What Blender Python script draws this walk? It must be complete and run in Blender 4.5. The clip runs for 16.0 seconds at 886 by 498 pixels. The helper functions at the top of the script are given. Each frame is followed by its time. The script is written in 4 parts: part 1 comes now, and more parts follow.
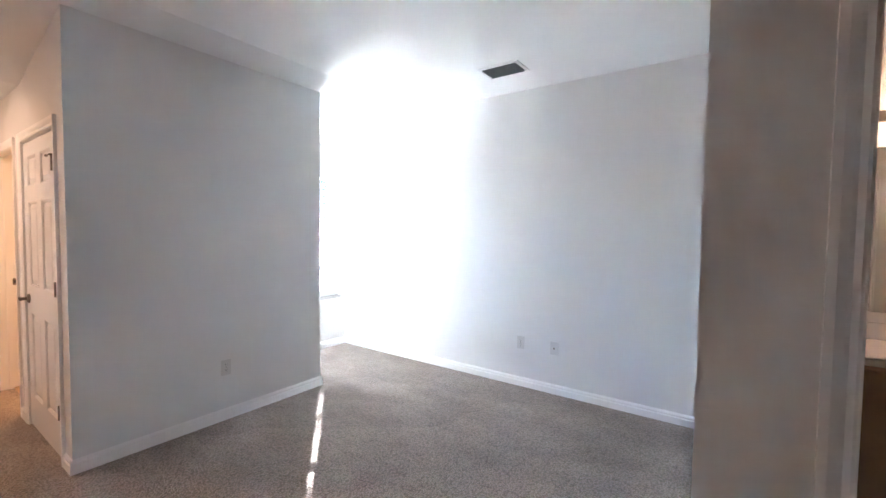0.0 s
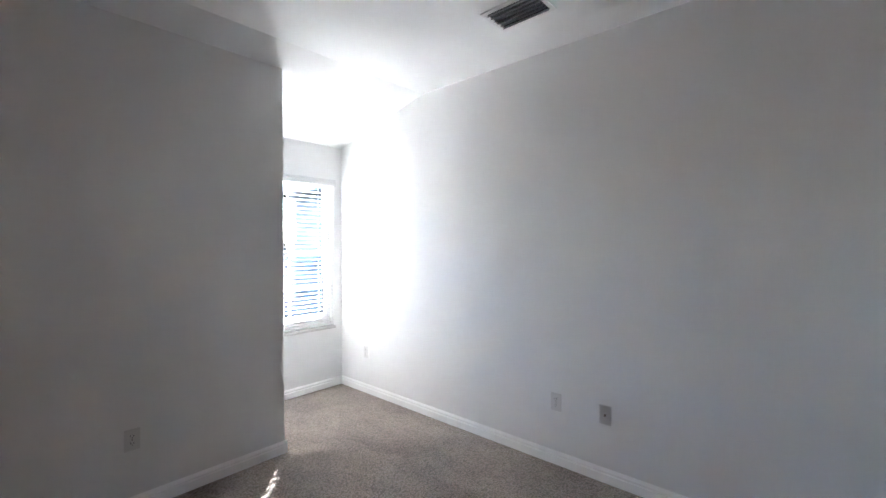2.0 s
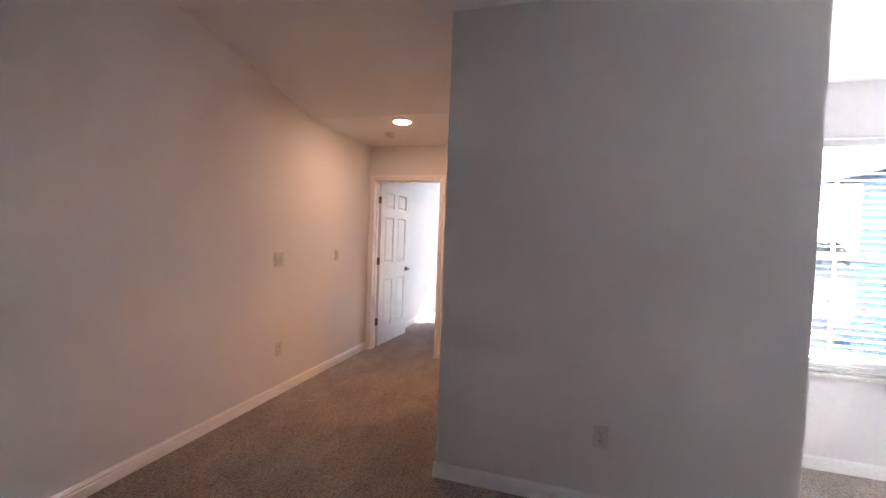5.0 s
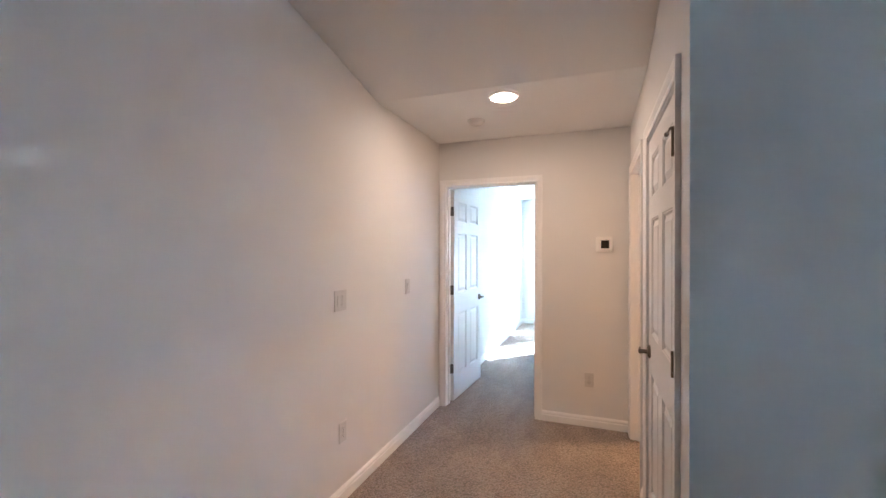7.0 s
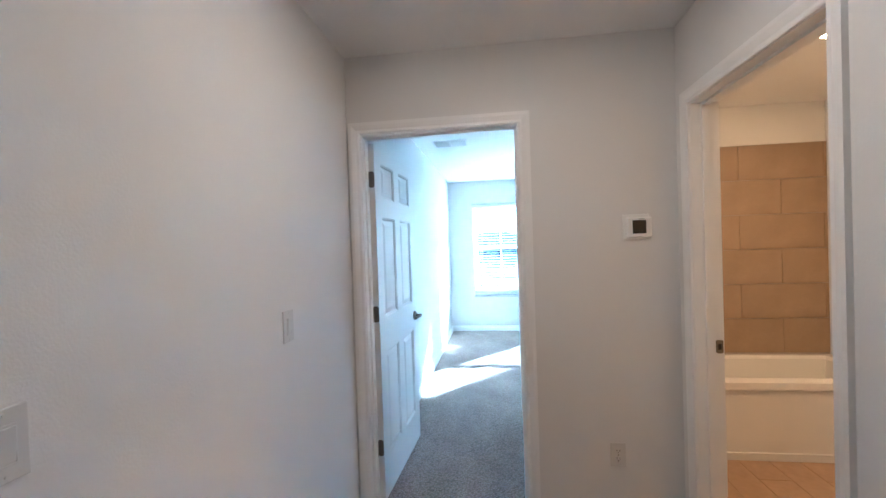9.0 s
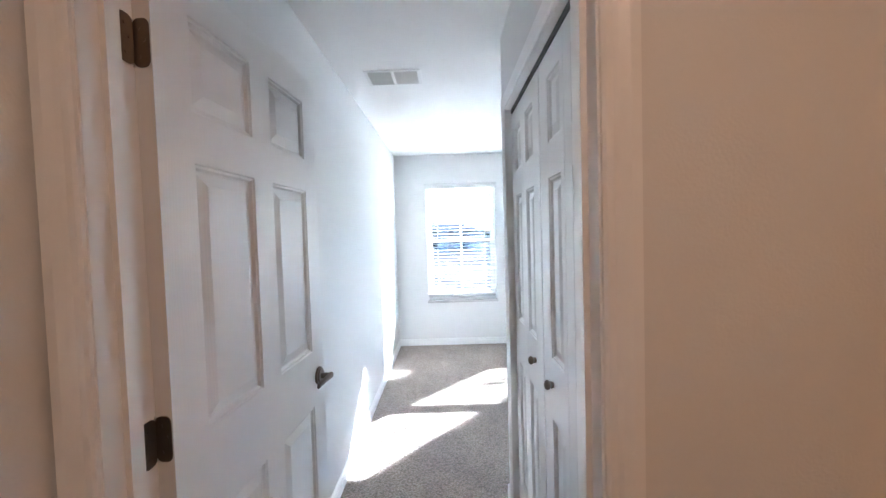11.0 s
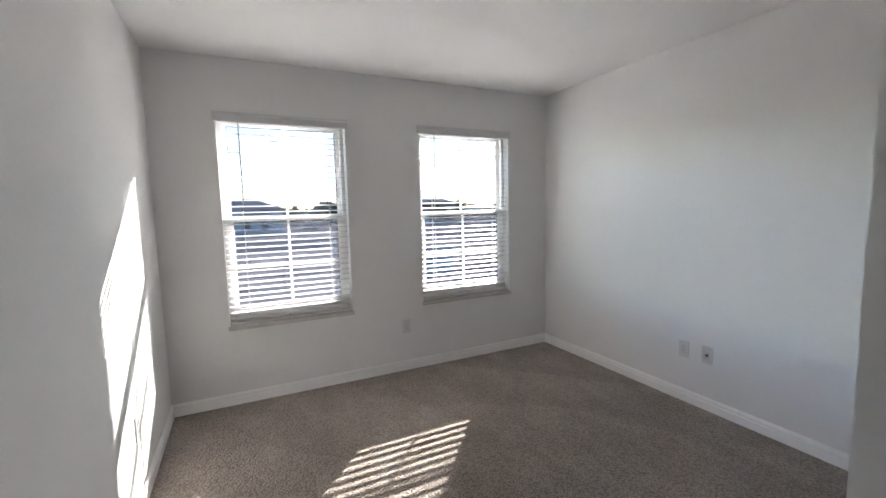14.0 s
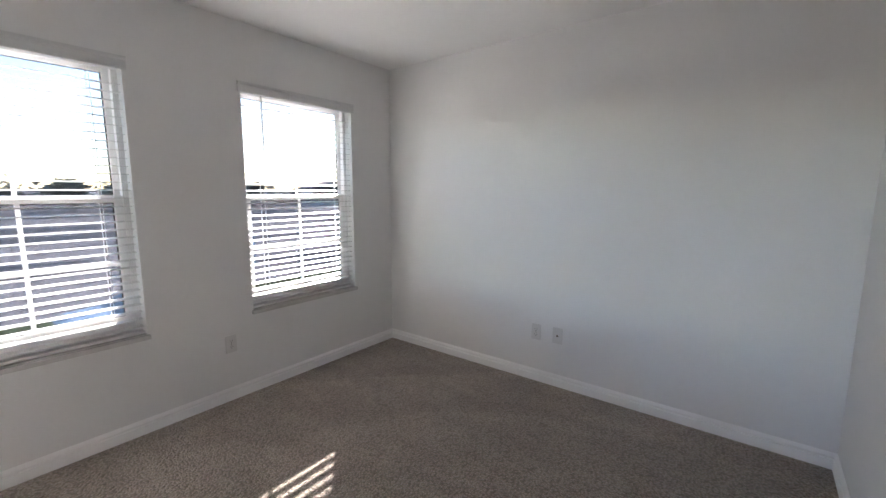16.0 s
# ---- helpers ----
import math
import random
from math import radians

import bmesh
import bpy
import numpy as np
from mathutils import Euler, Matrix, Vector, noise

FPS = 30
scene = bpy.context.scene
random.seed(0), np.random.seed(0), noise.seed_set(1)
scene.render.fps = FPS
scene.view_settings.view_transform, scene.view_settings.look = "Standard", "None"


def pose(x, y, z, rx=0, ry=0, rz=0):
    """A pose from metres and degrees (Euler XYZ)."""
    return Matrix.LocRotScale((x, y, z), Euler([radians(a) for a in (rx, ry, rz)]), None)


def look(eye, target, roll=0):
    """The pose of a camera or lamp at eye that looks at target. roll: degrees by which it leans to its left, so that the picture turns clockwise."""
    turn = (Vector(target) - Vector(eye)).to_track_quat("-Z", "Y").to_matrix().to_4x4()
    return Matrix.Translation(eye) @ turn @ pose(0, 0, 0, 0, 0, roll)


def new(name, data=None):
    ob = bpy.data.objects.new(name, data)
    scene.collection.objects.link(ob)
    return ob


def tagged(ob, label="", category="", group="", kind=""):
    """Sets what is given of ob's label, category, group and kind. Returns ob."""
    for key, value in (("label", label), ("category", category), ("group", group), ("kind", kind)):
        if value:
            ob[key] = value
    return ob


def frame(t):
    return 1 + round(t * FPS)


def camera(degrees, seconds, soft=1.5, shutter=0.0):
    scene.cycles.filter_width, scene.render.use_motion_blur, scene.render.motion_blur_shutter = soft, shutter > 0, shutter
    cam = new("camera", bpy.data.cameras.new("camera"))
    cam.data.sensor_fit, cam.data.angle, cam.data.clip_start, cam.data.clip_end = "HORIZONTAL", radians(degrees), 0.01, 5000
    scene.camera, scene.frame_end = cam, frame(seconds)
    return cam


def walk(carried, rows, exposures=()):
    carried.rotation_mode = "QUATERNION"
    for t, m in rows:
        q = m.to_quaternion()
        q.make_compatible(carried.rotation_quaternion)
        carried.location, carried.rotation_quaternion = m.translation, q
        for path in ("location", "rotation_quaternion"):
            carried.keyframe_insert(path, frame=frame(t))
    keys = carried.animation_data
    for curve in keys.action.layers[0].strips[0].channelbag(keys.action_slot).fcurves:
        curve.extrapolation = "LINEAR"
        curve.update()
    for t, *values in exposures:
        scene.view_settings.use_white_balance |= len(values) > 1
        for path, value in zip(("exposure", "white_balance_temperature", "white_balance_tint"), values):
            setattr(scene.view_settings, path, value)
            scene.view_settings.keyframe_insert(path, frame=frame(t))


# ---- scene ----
cam = camera(94.0, 16.0)
PATH = [
    (0, (0.966, -5.35, 1.453), (2.594, -4.192, 1.364), 0.7),
    (0.5, (1.19, -5.158, 1.437), (2.832, -4.021, 1.345), 0.7),
    (1, (1.42, -5.039, 1.43), (3.029, -3.852, 1.379), 0.3),
    (1.5, (1.729, -5.006, 1.436), (3.28, -3.744, 1.407), -0.1),
    (2, (1.995, -4.995, 1.447), (3.484, -3.661, 1.433), -0.2),
    (2.5, (2.18, -4.855, 1.423), (3.574, -3.421, 1.41), 0.2),
    (3, (2.388, -4.708, 1.42), (3.637, -3.147, 1.395), 1.1),
    (3.5, (2.712, -4.666, 1.408), (3.562, -2.857, 1.366), 2.6),
    (4, (2.816, -4.624, 1.392), (3.14, -2.651, 1.343), 3.5),
    (4.5, (2.639, -4.558, 1.395), (2.454, -2.567, 1.334), 3.3),
    (5, (2.331, -4.518, 1.417), (1.748, -2.606, 1.352), 2.2),
    (5.2, (2.217, -4.492, 1.41), (1.504, -2.624, 1.36), 1.6),
    (7.3, (1.27, -3.397, 1.463), (0.6, -1.513, 1.479), -0.5),
    (7.5, (1.201, -3.239, 1.453), (0.575, -1.34, 1.472), -0.6),
    (8, (1.043, -2.856, 1.469), (0.534, -0.922, 1.472), -1.1),
    (8.2, (0.977, -2.706, 1.463), (0.524, -0.758, 1.459), -1.3),
    (10.3, (0.648, -1.161, 1.456), (0.578, 0.836, 1.383), -2.2),
    (10.5, (0.648, -1.012, 1.457), (0.596, 0.985, 1.378), -2.1),
    (11, (0.647, -0.656, 1.454), (0.628, 1.342, 1.375), -1.7),
    (11.5, (0.601, -0.284, 1.445), (0.62, 1.714, 1.366), -1.8),
    (12, (0.537, 0.073, 1.442), (0.605, 2.07, 1.364), -1.4),
    (12.5, (0.549, 0.459, 1.437), (0.688, 2.452, 1.35), -1.2),
    (13, (0.513, 0.799, 1.42), (0.799, 2.775, 1.314), -1.2),
    (13.5, (0.47, 1.099, 1.45), (0.998, 3.022, 1.291), -1.0),
    (14, (0.51, 1.384, 1.4), (1.38, 3.173, 1.198), -1.3),
    (14.5, (0.596, 1.634, 1.367), (1.857, 3.164, 1.105), -1.5),
    (15, (0.566, 1.843, 1.375), (2.226, 2.893, 1.0), -1.2),
    (15.5, (0.546, 1.92, 1.364), (2.296, 2.795, 0.951), -0.4),
    (16, (0.507, 1.945, 1.396), (2.078, 3.151, 1.117), 0.2),
]
EXPOSURES = [(0.0, 8.5, 5500, 9), (0.5, 8.45, 5500, 8), (1.0, 8.02, 5600, 8), (2.0, 7.42, 5800, 10), (3.0, 7.15, 6100, 12), (4.0, 6.95, 6100, 15), (4.5, 6.92, 6100, 18), (5.0, 7.57, 6000, 19), (7.3, 8.02, 4500, -3), (8.2, 7.72, 4000, -8),
             (10.3, 7.24, 4800, 1), (11.0, 7.02, 5350, 8), (11.5, 6.97, 5400, 8), (12.0, 6.57, 5700, 9), (12.5, 6.37, 5900, 10), (13.0, 6.07, 6050, 11), (13.5, 5.75, 6200, 12), (14.0, 5.27, 6350, 13), (14.5, 5.12, 6400, 14), (15.0, 5.17, 6400, 14), (15.5, 5.27, 6400, 14), (16.0, 5.17, 6400, 15)]
walk(cam, [(t, look(eye, target, roll)) for t, eye, target, roll in PATH], EXPOSURES)

# ---- light ----
SUN_WAY = Vector((-0.86, -1.0, -0.655)).normalized()
world = bpy.data.worlds.new("world")
scene.world = world
world.use_nodes = True
sky = world.node_tree.nodes.new("ShaderNodeTexSky")
sky.sky_type = "NISHITA"
sky.sun_disc = False
sky.dust_density, sky.air_density, sky.ozone_density = 0.2, 0.9, 1.6
sky.sun_elevation = math.asin(-SUN_WAY.z)
sky.sun_rotation = math.atan2(-SUN_WAY.x, -SUN_WAY.y)
world.node_tree.links.new(sky.outputs[0], world.node_tree.nodes["Background"].inputs[0])
world.node_tree.nodes["Background"].inputs[1].default_value = 0.15
sun = new("sun", bpy.data.lights.new("sun", "SUN"))
sun.data.energy, sun.data.angle, sun.data.color = 1.0, radians(0.5), (1.0, 0.95, 0.88)
sun.matrix_world = look((0, 0, 20), Vector((0, 0, 20)) + SUN_WAY)


# ---- materials ----
def material(name, colour, rough=0.6, metal=0.0, vary=0.06, scale=3.0, bump=0.0, bump_scale=200.0, fine=0.0, fine_scale=300.0, spec=0.5):
    """A surface with broad and fine variation of colour, and fine relief."""
    m = bpy.data.materials.new(name)
    m.use_nodes = True
    t = m.node_tree
    n, link = t.nodes, t.links.new
    b = n["Principled BSDF"]
    b.inputs["Roughness"].default_value, b.inputs["Metallic"].default_value = rough, metal
    b.inputs["Specular IOR Level"].default_value = spec
    co = n.new("ShaderNodeTexCoord")
    big = n.new("ShaderNodeTexNoise")
    big.inputs["Scale"].default_value, big.inputs["Detail"].default_value = scale, 5.0
    small = n.new("ShaderNodeTexNoise")
    small.inputs["Scale"].default_value, small.inputs["Detail"].default_value = fine_scale, 2.0
    link(co.outputs["Object"], big.inputs["Vector"])
    link(co.outputs["Object"], small.inputs["Vector"])
    add = n.new("ShaderNodeMath")
    add.operation = "MULTIPLY_ADD"
    add.inputs[1].default_value, add.inputs[2].default_value = 2 * vary, 1 - vary
    link(big.outputs["Fac"], add.inputs[0])
    add2 = n.new("ShaderNodeMath")
    add2.operation = "MULTIPLY_ADD"
    add2.inputs[1].default_value, add2.inputs[2].default_value = 2 * fine, 1 - fine
    link(small.outputs["Fac"], add2.inputs[0])
    mul = n.new("ShaderNodeMath")
    mul.operation = "MULTIPLY"
    link(add.outputs[0], mul.inputs[0])
    link(add2.outputs[0], mul.inputs[1])
    tint = n.new("ShaderNodeVectorMath")
    tint.operation = "SCALE"
    tint.inputs[0].default_value = colour[:3]
    link(mul.outputs[0], tint.inputs["Scale"])
    link(tint.outputs["Vector"], b.inputs["Base Color"])
    if bump:
        bn = n.new("ShaderNodeTexNoise")
        bn.inputs["Scale"].default_value, bn.inputs["Detail"].default_value = bump_scale, 3.0
        link(co.outputs["Object"], bn.inputs["Vector"])
        bu = n.new("ShaderNodeBump")
        bu.inputs["Strength"].default_value, bu.inputs["Distance"].default_value = bump, 0.002
        link(bn.outputs["Fac"], bu.inputs["Height"])
        link(bu.outputs["Normal"], b.inputs["Normal"])
    return m


def glow(name, colour, strength):
    m = bpy.data.materials.new(name)
    m.use_nodes = True
    b = m.node_tree.nodes["Principled BSDF"]
    b.inputs["Base Color"].default_value = (0.8, 0.8, 0.8, 1)
    b.inputs["Emission Color"].default_value = (*colour, 1)
    b.inputs["Emission Strength"].default_value = strength
    return m


PAINT = material("wall paint", (0.81, 0.808, 0.80), 0.75, vary=0.02, scale=1.2, bump=0.35, bump_scale=160, fine=0.012, fine_scale=90, spec=0.25)
CEILING = material("ceiling paint", (0.885, 0.885, 0.88), 0.85, vary=0.02, bump=0.5, bump_scale=110, fine=0.015, fine_scale=70, spec=0.2)
TRIM = material("trim paint", (0.93, 0.93, 0.925), 0.35, vary=0.015, bump=0.05, bump_scale=60)
PLASTIC = material("white plastic", (0.89, 0.89, 0.88), 0.3, vary=0.01)
METAL = material("brushed nickel", (0.21, 0.18, 0.15), 0.36, 1.0, vary=0.05, scale=20, fine=0.05)
PLATE = material("wall plate plastic", (0.68, 0.675, 0.66), 0.35, vary=0.01)
DARK = material("dark gap", (0.02, 0.02, 0.02), 0.8)
BLIND = material("blind slat", (0.68, 0.68, 0.675), 0.4, vary=0.01)
VINYL = material("window vinyl", (0.85, 0.85, 0.85), 0.3, vary=0.01)


# ---- mesh helpers ----
def part(name, bm, mat, parent=None, label=""):
    """Links a bmesh as one mesh object, under a thing or a part."""
    me = bpy.data.meshes.new(name)
    bmesh.ops.recalc_face_normals(bm, faces=bm.faces)
    bm.to_mesh(me)
    bm.free()
    me.materials.append(mat)
    ob = new(name, me)
    if parent:
        ob.parent = parent
    if label:
        ob["label"] = label
    return ob


def thing(name, at=(0, 0, 0), turn=0.0, label="", category="", group="", kind=""):
    ob = new(name)
    ob.empty_display_size = 0.1
    ob.matrix_basis = pose(*at, 0, 0, turn)
    return tagged(ob, label, category, group, kind)


def box(bm, lo, hi, bevel=0.0):
    """A box between two corners, with rounded edges if asked."""
    r = bmesh.ops.create_cube(bm, size=1.0)
    for v in r["verts"]:
        for i in range(3):
            v.co[i] = lo[i] if v.co[i] < 0 else hi[i]
    if bevel:
        edges = list({e for v in r["verts"] for e in v.link_edges})
        bmesh.ops.bevel(bm, geom=edges, offset=bevel, segments=2, affect="EDGES", profile=0.6)
    return bm


def boxes(*list_of, bevel=0.0):
    bm = bmesh.new()
    for lo, hi in list_of:
        box(bm, lo, hi, bevel)
    return bm


def disc(bm, at, r1, r2, depth, axis="Z", n=32):
    """A round slab centred at a point, along an axis."""
    m = {"Z": Matrix(), "X": Matrix.Rotation(radians(90), 4, "Y"), "Y": Matrix.Rotation(radians(-90), 4, "X")}[axis]
    bmesh.ops.create_cone(bm, cap_ends=True, segments=n, radius1=r1, radius2=r2, depth=depth, matrix=Matrix.Translation(at) @ m)
    return bm


def sweep(bm, profile, a, b, up=Vector((0, 0, 1)), side=None, cap=True):
    """Runs a profile of (out, up) pairs from a to b."""
    a, b = Vector(a), Vector(b)
    out = side if side is not None else up.cross((b - a).normalized())
    ra = [bm.verts.new(a + out * p + up * q) for p, q in profile]
    rb = [bm.verts.new(b + out * p + up * q) for p, q in profile]
    k = len(profile)
    for i in range(k):
        bm.faces.new((ra[i], ra[(i + 1) % k], rb[(i + 1) % k], rb[i]))
    if cap:
        bm.faces.new(ra)
        bm.faces.new(rb[::-1])
    return bm


def wall(name, axis, u0, u1, v0, v1, top, holes=(), mat=None, base=0.0):
    """A wall along X or Y from u0 to u1, v0 to v1 thick, with openings (ua, ub, za, zb) cut through it."""
    us = sorted({u0, u1, *(h[0] for h in holes), *(h[1] for h in holes)})
    zs = sorted({base, top, *(h[2] for h in holes), *(h[3] for h in holes)})
    bm = bmesh.new()

    def solid(i, j):
        if not (0 <= i < len(us) - 1 and 0 <= j < len(zs) - 1):
            return False
        u, z = (us[i] + us[i + 1]) / 2, (zs[j] + zs[j + 1]) / 2
        return not any(h[0] < u < h[1] and h[2] < z < h[3] for h in holes)

    def vert(u, v, z):
        return bm.verts.new((u, v, z) if axis == "X" else (v, u, z))

    def quad(*c):
        bm.faces.new([vert(*p) for p in c])

    for i in range(len(us) - 1):
        for j in range(len(zs) - 1):
            if not solid(i, j):
                continue
            a, b, c, d = us[i], us[i + 1], zs[j], zs[j + 1]
            quad((a, v0, c), (b, v0, c), (b, v0, d), (a, v0, d))
            quad((a, v1, c), (a, v1, d), (b, v1, d), (b, v1, c))
            if not solid(i - 1, j):
                quad((a, v0, c), (a, v0, d), (a, v1, d), (a, v1, c))
            if not solid(i + 1, j):
                quad((b, v0, c), (b, v1, c), (b, v1, d), (b, v0, d))
            if not solid(i, j - 1):
                quad((a, v0, c), (a, v1, c), (b, v1, c), (b, v0, c))
            if not solid(i, j + 1):
                quad((a, v0, d), (b, v0, d), (b, v1, d), (a, v1, d))
    bmesh.ops.remove_doubles(bm, verts=bm.verts, dist=1e-5)
    return tagged(part(name, bm, mat or PAINT), kind="structure")


# ---- plan ----
HALL_W = 1.64          # hall's right wall
BLOCK_Y = -2.23        # front of the closet and bathroom block
BLOCK_X = 3.405         # its far side
LOFT_X = 4.53          # loft's side wall
LOFT_Y = -5.282         # loft's back wall
SOUTH_X = 2.10         # hall's wall beside the first camera place
NOOK_Y = -1.28         # loft's window wall
BED_Y, BED_X = 4.66, 3.25
CLOSET_X = 0.955
RETURN_Y = 1.53
LOW, HIGH = 2.45, 2.75
SLOPE_A, SLOPE_B = -1.16, -2.50   # where the sloping ceiling begins and ends
TOP = 2.95
DOOR = (0.075, 0.888)
WIN_Z, NOOK_Z = (0.578, 2.068), (0.628, 2.118)
W1, W2, W3 = (0.395, 1.278), (1.902, 2.805), (3.55, 4.435)
BATH = (-0.915, -0.14)
HCL = (-2.03, -1.19)
BIFOLD = (0.19, 1.38)
SBATH = (-6.38, -5.56)

JAMB = 0.018


def hole(span, top=2.04):
    return (span[0] - JAMB, span[1] + JAMB, 0.0, top + JAMB)


wall("wall_west", "Y", -8.0, 4.80, -0.12, 0.0, TOP)
wall("wall_hall_end", "X", 0.0, HALL_W + 0.12, 0.0, 0.12, TOP, [hole(DOOR)])
wall("wall_hall_east", "Y", BLOCK_Y, 0.0, HALL_W, HALL_W + 0.12, TOP, [hole(BATH), hole(HCL)])
wall("wall_block_south", "X", HALL_W + 0.12, BLOCK_X, BLOCK_Y, BLOCK_Y + 0.12, TOP)
wall("wall_block_east", "Y", BLOCK_Y + 0.12, RETURN_Y - 0.12, BLOCK_X - 0.12, BLOCK_X, TOP)
wall("wall_nook_window", "X", BLOCK_X, LOFT_X, NOOK_Y, NOOK_Y + 0.14, TOP, [(*W3, *NOOK_Z)])
wall("wall_loft_east", "Y", LOFT_Y - 0.12, NOOK_Y + 0.14, LOFT_X, LOFT_X + 0.14, TOP)
wall("wall_loft_south", "X", SOUTH_X, LOFT_X, LOFT_Y - 0.12, LOFT_Y, TOP)
wall("wall_hall_south_east", "Y", -8.0, LOFT_Y - 0.12, SOUTH_X, SOUTH_X + 0.12, TOP, [hole(SBATH)])
wall("wall_hall_south", "X", 0.0, SOUTH_X, -8.0, -7.86, TOP)
wall("wall_closet", "Y", 0.12, RETURN_Y - 0.12, CLOSET_X, CLOSET_X + 0.11, TOP, [hole(BIFOLD)])
wall("wall_bath_west", "Y", 0.12, RETURN_Y - 0.12, HALL_W, HALL_W + 0.12, TOP)
wall("wall_bedroom_south", "X", CLOSET_X, BLOCK_X, RETURN_Y - 0.12, RETURN_Y, TOP)
wall("wall_bedroom_east", "Y", RETURN_Y, BED_Y, BED_X, BED_X + 0.15, TOP)
wall("wall_bedroom_window", "X", 0.0, BED_X + 0.15, BED_Y, BED_Y + 0.14, TOP, [(*W1, *WIN_Z), (*W2, *WIN_Z)])
wall("wall_bath_divider", "X", HALL_W + 0.12, BLOCK_X - 0.12, -1.10, -1.0, TOP)


def carpet_material():
    """Cut pile: tufts, tone patches from footsteps and vacuuming, and broad shading."""
    m = material("carpet", (0.405, 0.34, 0.29), 0.97, vary=0.08, scale=1.6, fine=0.42, fine_scale=120.0, spec=0.05)
    t = m.node_tree
    n, link = t.nodes, t.links.new
    b = n["Principled BSDF"]
    b.inputs["Sheen Weight"].default_value = 0.25
    co = n.new("ShaderNodeTexCoord")
    tuft = n.new("ShaderNodeTexVoronoi")
    tuft.inputs["Scale"].default_value = 95.0
    warp = n.new("ShaderNodeTexNoise")
    warp.inputs["Scale"].default_value, warp.inputs["Detail"].default_value = 55.0, 4.0
    mix = n.new("ShaderNodeMath")
    mix.operation = "MULTIPLY_ADD"
    mix.inputs[1].default_value = 0.8
    link(co.outputs["Object"], tuft.inputs["Vector"])
    link(co.outputs["Object"], warp.inputs["Vector"])
    link(tuft.outputs["Distance"], mix.inputs[0])
    link(warp.outputs["Fac"], mix.inputs[2])
    bump = n.new("ShaderNodeBump")
    bump.inputs["Strength"].default_value, bump.inputs["Distance"].default_value = 1.0, 0.012
    link(mix.outputs[0], bump.inputs["Height"])
    link(bump.outputs["Normal"], b.inputs["Normal"])
    # patches where the pile lies another way
    lay = n.new("ShaderNodeTexNoise")
    lay.inputs["Scale"].default_value, lay.inputs["Detail"].default_value, lay.inputs["Roughness"].default_value = 4.5, 6.0, 0.62
    stretch = n.new("ShaderNodeMapping")
    stretch.inputs["Scale"].default_value, stretch.inputs["Rotation"].default_value = (1.0, 0.45, 1.0), (0, 0, 0.5)
    link(co.outputs["Object"], stretch.inputs["Vector"])
    link(stretch.outputs["Vector"], lay.inputs["Vector"])
    ramp = n.new("ShaderNodeMapRange")
    ramp.inputs["From Min"].default_value, ramp.inputs["From Max"].default_value = 0.38, 0.62
    ramp.inputs["To Min"].default_value, ramp.inputs["To Max"].default_value = 0.89, 1.11
    link(lay.outputs["Fac"], ramp.inputs["Value"])
    old = b.inputs["Base Color"].links[0].from_socket
    tone = n.new("ShaderNodeVectorMath")
    tone.operation = "SCALE"
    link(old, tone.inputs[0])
    # gaps between tufts darkened: their shade is put into the colour
    tuft_shade = n.new("ShaderNodeMapRange")
    tuft_shade.inputs["From Min"].default_value, tuft_shade.inputs["From Max"].default_value = 0.75, 0.2
    tuft_shade.inputs["To Min"].default_value, tuft_shade.inputs["To Max"].default_value = 0.60, 1.12
    link(tuft.outputs["Distance"], tuft_shade.inputs["Value"])
    # broad strokes left by the vacuum cleaner
    stroke = n.new("ShaderNodeTexWave")
    stroke.bands_direction, stroke.wave_profile = "DIAGONAL", "SAW"
    stroke.inputs["Scale"].default_value, stroke.inputs["Distortion"].default_value = 0.55, 4.0
    stroke.inputs["Detail"].default_value, stroke.inputs["Detail Scale"].default_value = 2.0, 2.0
    link(co.outputs["Object"], stroke.inputs["Vector"])
    swath = n.new("ShaderNodeMapRange")
    swath.inputs["To Min"].default_value, swath.inputs["To Max"].default_value = 0.94, 1.06
    link(stroke.outputs["Fac"], swath.inputs["Value"])
    laid = n.new("ShaderNodeMath")
    laid.operation = "MULTIPLY"
    link(ramp.outputs["Result"], laid.inputs[0])
    link(swath.outputs["Result"], laid.inputs[1])
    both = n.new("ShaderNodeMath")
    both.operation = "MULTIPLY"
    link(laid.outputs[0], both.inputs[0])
    link(tuft_shade.outputs["Result"], both.inputs[1])
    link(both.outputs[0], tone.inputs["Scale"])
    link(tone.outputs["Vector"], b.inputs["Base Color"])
    return m


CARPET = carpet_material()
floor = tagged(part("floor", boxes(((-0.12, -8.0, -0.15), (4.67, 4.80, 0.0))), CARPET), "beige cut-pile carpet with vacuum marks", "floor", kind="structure")


